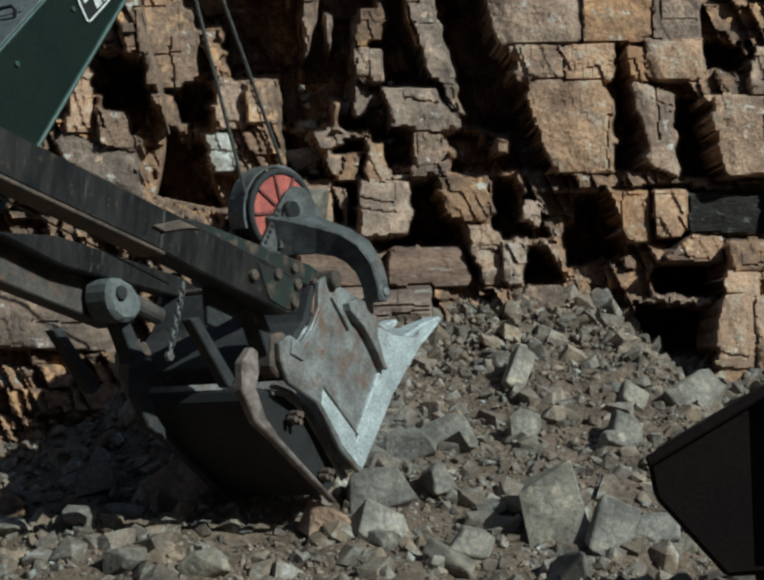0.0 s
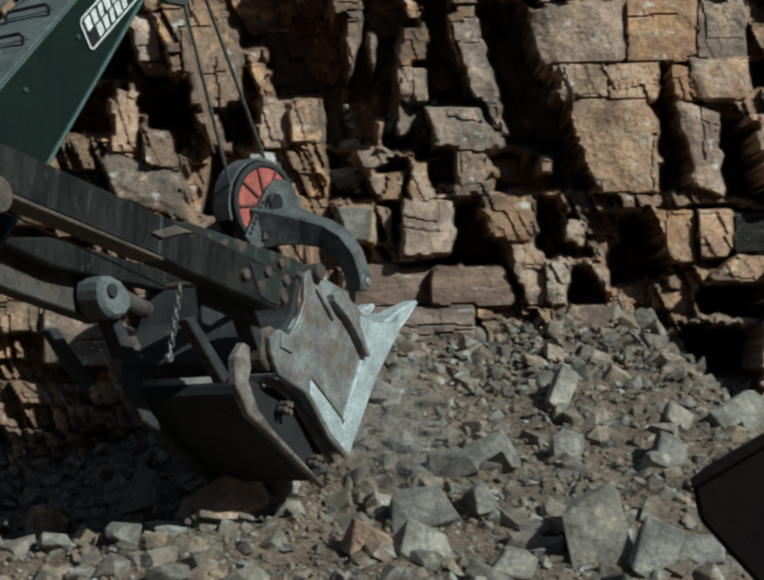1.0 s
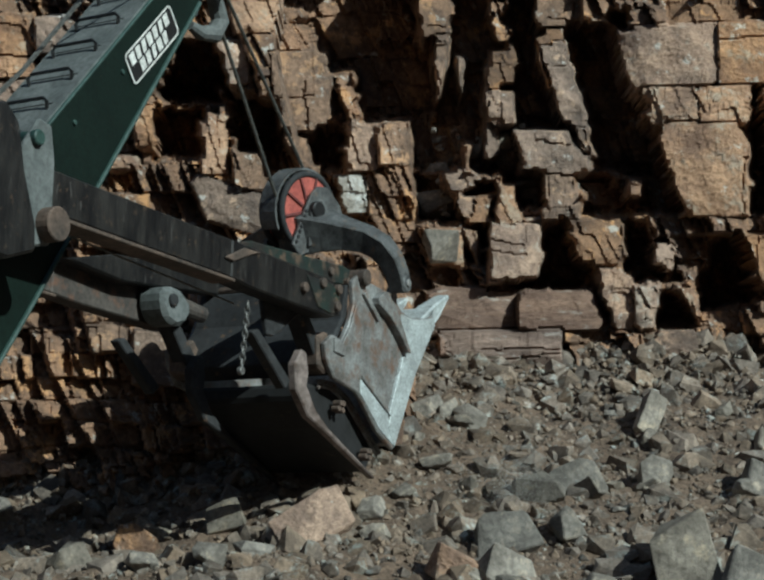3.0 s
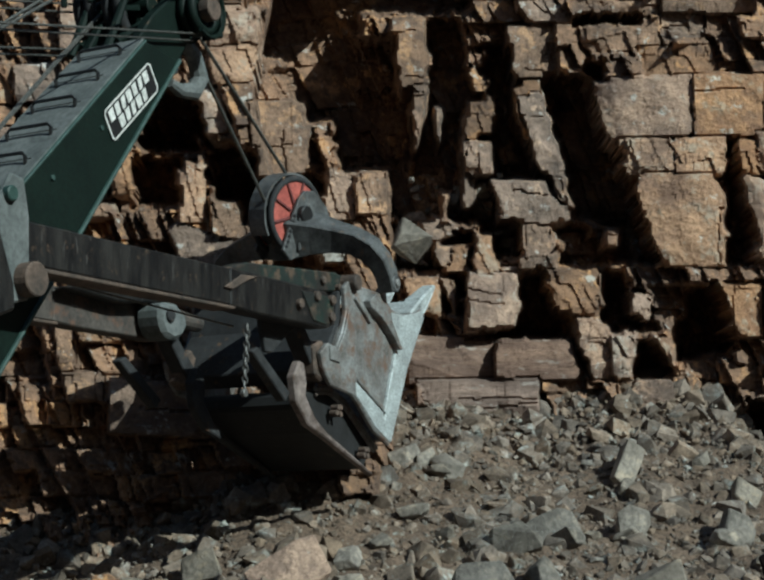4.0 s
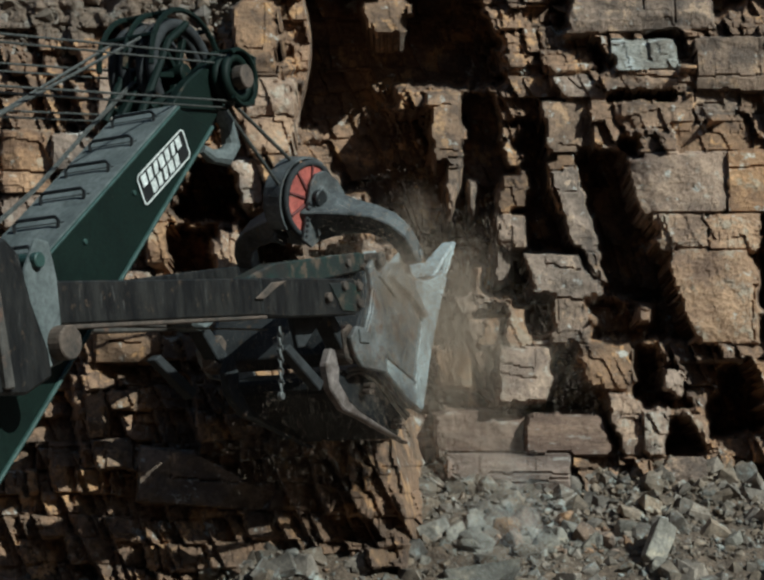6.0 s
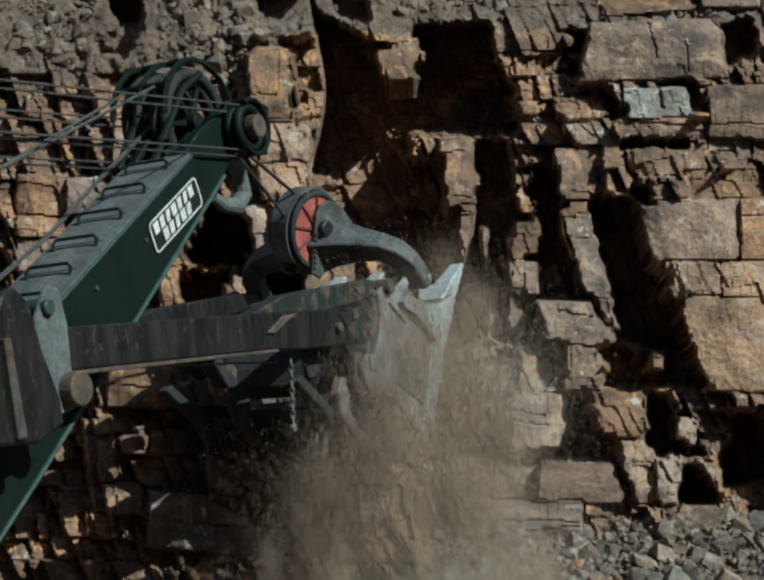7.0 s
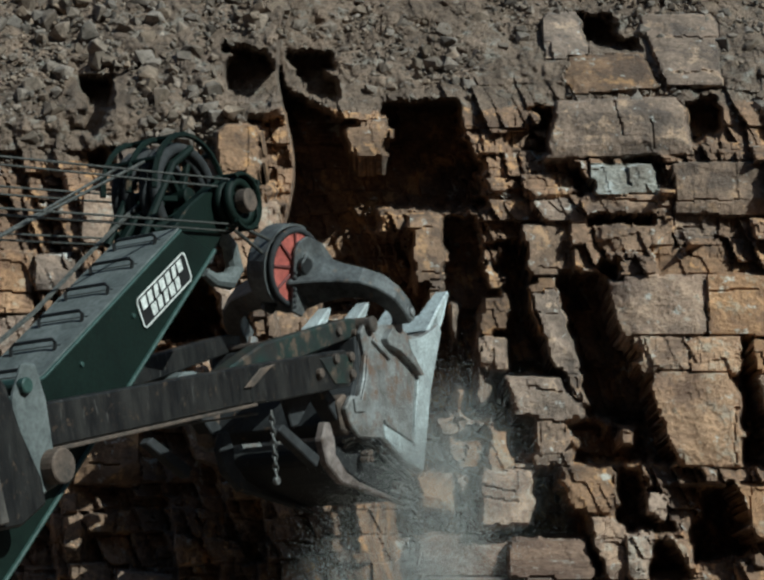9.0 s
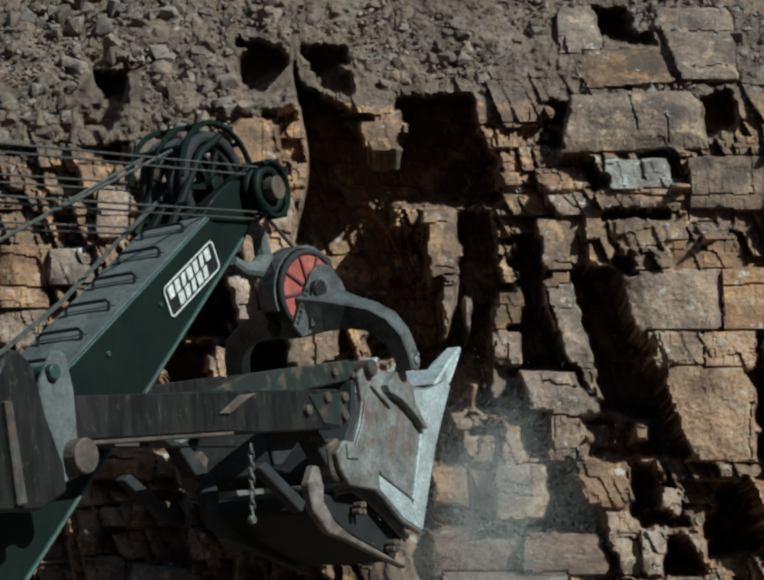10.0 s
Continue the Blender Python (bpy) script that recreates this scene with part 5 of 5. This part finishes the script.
def build_padlock():
    c = (0.0, 0.79)
    s = part("hoist_sheave", moved(add(ring(0.35, 0.032, -0.125, *c), ring(0.35, 0.032, 0.125, *c)), TURNED), STEEL, bail, "dark steel rim of the red hoist sheave", smooth=True)
    part("groove", moved(drum(0.32, -0.11, 0.11, *c, 36, 0), TURNED), STEEL, s)
    for side in (-1, 1):
        part("red_disc", moved(drum(0.335, side * 0.1, side * 0.135, *c, 36, 0.006), TURNED), RED, s, "faded red sheave face")
        for i in range(9):
            a = math.radians(40 * i + 12)
            k, n = math.cos(a), math.sin(a)
            rib = slab([(c[0] + k * 0.1 - n * 0.014, c[1] + n * 0.1 + k * 0.014), (c[0] + k * 0.1 + n * 0.014, c[1] + n * 0.1 - k * 0.014), (c[0] + k * 0.325 + n * 0.012, c[1] + n * 0.325 - k * 0.012), (c[0] + k * 0.325 - n * 0.012, c[1] + n * 0.325 + k * 0.012)], *sorted((side * 0.13, side * 0.155)), 0.004)
            part("spoke", moved(rib, TURNED), RED_DARK, s)
    # rope guard hoop over the sheave
    pts = [(c[0] + 0.4 * math.cos(a), -0.0, c[1] + 0.4 * math.sin(a)) for a in (radians(d) for d in range(20, 200, 12))]
    part("rope_guard", moved(sweep_flat(pts, 0.1, 0.011), TURNED), BAIL, bail, "curved rope guard strap")


def sweep_flat(pts, half, thick):
    """A flat strap bent along points in the xz plane."""
    bm = bmesh.new()
    rows = []
    for i, p in enumerate(pts):
        a, b = Vector(pts[max(i - 1, 0)]), Vector(pts[min(i + 1, len(pts) - 1)])
        d = (b - a).normalized()
        n = Vector((-d.z, 0, d.x))
        rows.append([bm.verts.new(Vector(p) + Vector((0, sy * half, 0)) + n * (sn * thick)) for sy, sn in ((-1, -1), (1, -1), (1, 1), (-1, 1))])
    for a, b in zip(rows, rows[1:]):
        for k in range(4):
            bm.faces.new((a[k], a[(k + 1) % 4], b[(k + 1) % 4], b[k]))
    bm.faces.new(rows[0][::-1])
    bm.faces.new(rows[-1])
    bmesh.ops.recalc_face_normals(bm, faces=bm.faces)
    return bm


build_bail()
build_padlock()

# hoist rope in short rigid lengths that slide past one another
ROPES = []
for fall in range(2):
    for piece in range(5):
        ROPES.append((fall, piece, part("hoist_rope", tube([(0, 0, 0), (0, 0, 0.62)], 0.017, 8), ROPE, shovel, "greased steel hoist rope")))


# ---------- haul truck body at the edge of the view ----------
def haul_truck():
    t = new("haul_truck")
    t.matrix_basis = pose(2.31, 8.5, 0, 0, 0, -17)
    tagged(t, "dark maroon haul truck body waiting beside the shovel", "truck")
    part("dump_body", slab([(0.00, 1.08), (0.95, 1.60), (3.29, 1.75), (3.29, 0.75), (1.29, 0.45), (0.41, 0.4), (0.03, 0.86)], -0.2, 1.3, 0.03), TRUCK, t, "dark maroon steel dump body")
    part("body_rim", slab([(-0.01, 1.10), (0.95, 1.63), (3.29, 1.79), (3.29, 1.74), (0.96, 1.57), (0.01, 1.04)], -0.26, -0.2, 0.012), TRUCK, t)
    for x in (0.7, 1.5, 2.3):
        part("body_rib", slab([(x, 0.55), (x + 0.12, 0.55), (x + 0.14, 1.6), (x + 0.02, 1.55)], -0.27, -0.2, 0.012), TRUCK, t)
    part("chassis", slab([(0.59, 0.55), (3.09, 0.75), (3.09, 0.5), (0.59, 0.3)], 0.2, 1.1, 0.02), STEEL, t)
    for y in (-2.31, 0.9):
        w = part("wheel", drum(0.48, y, y + 0.45, 2.0, 0.48, 32, 0.05), BLACK, t, "black rubber tyre")
        part("rim", drum(0.24, y - 0.02, y + 0.2, 2.0, 0.48, 24, 0.02), TRUCK, w)


haul_truck()


# ---------- falling rock and dust ----------
def loose_rock(sx, sy, sz, seed, material, label):
    r = random.Random(seed)
    bm = stone_bm(r, sx, sy, sz, 16)
    bevel(bm, 0.012)
    ob = new("falling_rock", mesh_of(bm, "falling_rock", material))
    return tagged(ob, label, "rock", "rocks falling from the face")


pale_block = loose_rock(0.24, 0.2, 0.2, 11, BOULDER, "pale squared rock that rolls onto the dipper lip")
slab_rock = loose_rock(0.2, 0.18, 0.42, 12, BOULDER, "long pale slab tumbling down the face")
rr = random.Random(9)
DEBRIS = []
for i in range(170):
    s = min(0.17, 0.032 * (1 - rr.random()) ** -0.65)
    DEBRIS.append((loose_rock(s, s * rr.uniform(0.6, 1), s * rr.uniform(0.5, 1.2), 40 + i, BOULDER if i % 2 else ROCK_BROWN, "dark broken rock falling from the face"), rr.uniform(0.7, 2.4), rr.uniform(17.4, 18.0), rr.uniform(4.2, 5.3), rr.uniform(4.4, 4.9), rr.uniform(-200, 200)))


def dust_mesh(n, half, grain, material, seed):
    """A cloud of fine grains, thick in wisps and ragged outside."""
    g = np.random.default_rng(seed)
    k = 16
    mid, wide = g.normal(0, 1, (k, 3)) * (0.45, 0.4, 0.5), g.uniform(0.1, 0.42, k)
    pick = g.integers(0, k, n)
    p = (mid[pick] + g.normal(0, 1, (n, 3)) * wide[pick][:, None] * (1, 1, 1.3)) * half
    tri = p[:, None, :] + g.uniform(-1, 1, (n, 3, 3)) * (grain * g.uniform(0.5, 1.3, n))[:, None, None]
    me = bpy.data.meshes.new("dust_cloud")
    me.from_pydata(tri.reshape(-1, 3).tolist(), [], np.arange(3 * n).reshape(-1, 3).tolist())
    me.materials.append(material)
    return me


def dust(label, me):
    return tagged(new("dust_cloud", me), label, "dust", kind="stuff")


POUR = [dust_mesh(66000, (0.95, 0.4, 0.85), 0.007, DUST_BROWN, 60 + i) for i in range(4)]
SPILL = [(dust("brown dust pouring down over the dipper", POUR[i % 4]), 6.0 + 0.085 * i, rr.uniform(-0.95, 1.0), rr.uniform(-0.5, 0.2)) for i in range(18)]
# grains of the shower, coloured as if shaded
CRUMBLE = [dust_mesh(46000, (0.65, 0.3, 0.8), 0.013, DUST_SHADED, 80 + i) for i in range(2)]
SHOWER = [(dust("dust falling with broken rock, coloured dark for its own shade", CRUMBLE[i % 2]), 4.4 + 0.07 * i, rr.uniform(0.8, 2.3)) for i in range(8)]
MIST = [dust("thin grey dust hanging below the dipper", dust_mesh(170000, (0.85, 0.6, 0.8), 0.0043, DUST, 90 + i)) for i in range(2)]
HAZE = dust("thin grey dust by the dipper teeth", dust_mesh(40000, (0.55, 0.4, 0.6), 0.004, DUST, 99))


# ---------- motion ----------
STROKE = [  # seconds, swing, stick angle, crowd, nod
    (0.0, 54.61, -12.31, 4.087, 0.12),
    (0.5, 56.29, -10.24, 4.057, 0.17),
    (1.0, 58.50, -9.03, 4.038, 0.29),
    (1.5, 60.81, -8.36, 4.187, -0.02),
    (2.0, 62.51, -6.59, 4.393, -0.02),
    (3.3, 62.91, -3.69, 4.499, 0.32),
    (3.5, 62.63, -2.03, 4.579, 0.10),
    (4.0, 62.94, 1.43, 4.763, -0.25),
    (4.5, 62.81, 1.93, 4.560, 0.41),
    (5.0, 62.92, 4.90, 4.690, -0.12),
    (5.5, 63.46, 8.22, 4.783, 0.07),
    (5.7, 63.26, 9.74, 4.831, 0.07),
    (6.8, 63.24, 13.00, 4.881, -0.00),
    (7.0, 63.41, 13.77, 4.893, -0.13),
    (7.5, 63.09, 16.28, 4.959, -0.14),
    (8.0, 62.41, 18.33, 4.962, -0.17),
    (8.5, 62.05, 20.11, 4.908, -0.13),
    (9.0, 61.67, 17.94, 4.757, -0.28),
    (9.5, 61.45, 14.49, 4.388, -0.20),
    (10.0, 60.45, 11.98, 4.013, -0.06),
]
TIP = [(0.0, 1), (1.0, -1), (2.0, 0), (3.5, 1), (4.5, -1), (5.5, 8), (7.0, 15), (7.5, 17.5), (8.0, 19), (8.5, 19), (9.0, 14), (9.5, 3), (10.0, -8)]


def tip_at(t):
    for (a, p), (b, q) in zip(TIP, TIP[1:]):
        if a <= t <= b:
            return p + (q - p) * (t - a) / (b - a)
    return TIP[-1][1]


def rotate2(x, z, deg):
    a = radians(deg)
    return x * math.cos(a) - z * math.sin(a), x * math.sin(a) + z * math.cos(a)


def motions():
    walk(shovel, [(t, pose(SHOVEL_X, SHOVEL_Y, SHIPPER_Z, 0, -nod, swing)) for t, swing, stick, crowd, nod in STROKE])
    sticks, bails = [], []
    for t, swing, angle, crowd, nod in STROKE:
        x, z = rotate2(crowd, 0, angle)
        sticks.append((t, pose(SHIPPER_R + x, 0, z, 0, -angle, 0)))
        x, z = rotate2(crowd + 0.62, 0.357, angle)
        bails.append((t, pose(SHIPPER_R + x, 0, z, 0, -angle - tip_at(t), 0)))
    walk(handle, sticks)
    walk(saddle_block, [(t, pose(SHIPPER_R, 0, 0, 0, -angle, 0)) for t, swing, angle, crowd, nod in STROKE])
    walk(bail, bails)
    # rope falls, from either side of the bail sheave up to the boom point
    for fall, piece, ob in ROPES:
        rows = []
        for t, swing, angle, crowd, nod in STROKE:
            x, z = rotate2(crowd + 0.62, 0.357, angle)
            sx, sz = rotate2(-0.384, 0.747, angle + tip_at(t))
            side = -0.4 if fall == 0 else 0.4
            foot = Vector((SHIPPER_R + x + sx + side * 0.85, 0.0, z + sz + (0.0 if fall == 0 else 0.18)))
            head = Vector((7.5 if fall == 0 else 7.75, -0.12, 2.5))
            way = head - foot
            far = way.length
            q = way.to_track_quat("Z", "Y").to_matrix().to_4x4()
            rows.append((t, Matrix.Translation(foot + way.normalized() * max(0.0, far - 0.62) * piece / 4) @ q))
        walk(ob, rows)
    fallen()


def drop(start, top, low, speed=9.8, drag=99.0):
    """Rows of height for something let go at start from top, until it reaches low."""
    rows, t = [], 0.0
    while True:
        z = top - min(0.5 * speed * t * t, drag * t)
        if z <= low:
            break
        rows.append((start + t, z))
        t += 0.1
    rows.append((start + t, low))
    return rows


def fallen():
    # the squared block is lifted by the teeth and rolls into the dipper
    spots = [(0.0, 0.68, 15.3, 3.56, 0), (3.4, 0.68, 15.3, 3.57, 0), (3.7, 0.52, 15.3, 3.85, 15), (3.9, 0.52, 15.3, 4.07, 25), (4.1, 0.66, 15.3, 4.18, 40), (4.3, 0.57, 15.25, 3.98, 60), (4.5, 0.47, 15.2, 3.9, 85), (4.8, 0.38, 15.1, 3.95, 110)]
    rows = [(t, pose(x, y, z, 10, a, 8)) for t, x, y, z, a in spots]
    rows += [(5.1, pose(0.05, 14.6, 3.75, 10, 140, 8)), (6.0, pose(0.0, 14.4, 3.9, 10, 150, 8)), (8.5, pose(-0.1, 14.1, 4.0, 10, 150, 8)), (10.0, pose(-0.15, 13.6, 3.1, 10, 150, 8))]
    walk(pale_block, rows)
    spots = [(0.0, 0.85, 17.6, 4.4, 80), (4.5, 0.85, 17.6, 4.4, 80), (4.65, 0.75, 16.2, 4.3, 80), (4.8, 0.6, 15.2, 4.2, 82), (5.0, 0.68, 15.0, 4.15, 84), (5.1, 0.78, 15.0, 4.11, 88), (5.2, 0.84, 15.0, 4.02, 80), (5.3, 0.82, 15.0, 3.88, 50), (5.4, 0.75, 15.0, 3.6, 10), (5.5, 0.82, 15.0, 3.25, -12), (5.6, 0.82, 14.9, 2.72, 25), (5.7, 0.87, 14.8, 2.29, 50), (5.9, 0.95, 14.4, 1.35, 80), (10.0, 0.95, 14.4, 1.35, 80)]
    walk(slab_rock, [(t, pose(x, y, z, 5, a, 12)) for t, x, y, z, a in spots])
    for ob, x, y, z, start, spin in DEBRIS:
        low_y = y - 2.3
        low = pile(x, low_y) + 0.02
        rows = [(0.0, pose(x, y, z))]
        fall = drop(start, z, low)
        last = fall[-1][0]
        for t, h in fall:
            k = (t - start) / (last - start)
            rows.append((t, pose(x + 0.15 * k, y - 2.3 * min(1, 2.2 * k), h, spin * k * 0.4, spin * k, 0)))
        rows.append((10.0, rows[-1][1]))
        walk(ob, rows)
    for ob, start, dx, dy in SPILL:
        walk(ob, spill_rows(start, dx, dy))
    for ob, start, x in SHOWER:
        rows = [(0.0, pose(x, 20.6, 5.2)), (start - 0.1, pose(x, 20.6, 5.2))]
        for k in range(8):
            rows.append((start + 0.1 + 0.15 * k, pose(x, 15.4 - 0.16 * k, 4.2 - 0.42 * k - 0.06 * k * k)))
        rows += [(start + 1.5, pose(x, 14.4, -1.6)), (10.0, pose(x, 14.4, -1.8))]
        walk(ob, rows)
    for i, ob in enumerate(MIST):
        walk(ob, [(0.0, pose(0.5, 13.4, -2.6)), (5.6, pose(0.5, 13.4, -2.6)), (6.6, pose(0.3 + 0.5 * i, 13.3, 0.6)), (7.3, pose(0.3 + 0.5 * i, 13.3, 1.6)), (8.2, pose(0.1 + 0.35 * i, 13.2, 2.7 + 0.4 * i)), (9.0, pose(0.2 + 0.4 * i, 13.2, 2.7 + 0.6 * i)), (10.0, pose(0.7 + 0.3 * i, 13.4, 2.2 + 0.9 * i))])
    walk(HAZE, [(0.0, pose(0.95, 13.2, 0.95)), (1.0, pose(0.75, 13.2, 1.25)), (2.0, pose(0.9, 13.4, 0.9)), (4.0, pose(1.0, 13.6, 0.6)), (5.2, pose(1.0, 14.2, 1.6)), (6.4, pose(1.1, 14.2, 2.2)), (7.5, pose(0.9, 15.0, 4.2)), (10.0, pose(1.0, 15.4, 3.6))])


def spill_rows(start, dx, dy):
    """A puff that bursts out behind the dipper, runs over it and down to the ground."""
    rows = [(0.0, pose(0.2, 20.8, 4.2)), (start - 0.35, pose(0.2, 20.8, 4.2)), (start - 0.15, pose(0.2 + 0.2 * dx, 14.6, 3.9))]
    for k in range(9):
        rows.append((start + 0.15 * k, pose(0.1 + dx * (0.55 + 0.6 * min(1, k / 4)), 12.9 + dy, max(3.3 - 0.36 * k - 0.03 * k * k, -1.6), 0, 0, 70 * dx)))
    rows.append((10.0, pose(0.1 + dx, 12.9 + dy, -2.4)))
    return rows


motions()
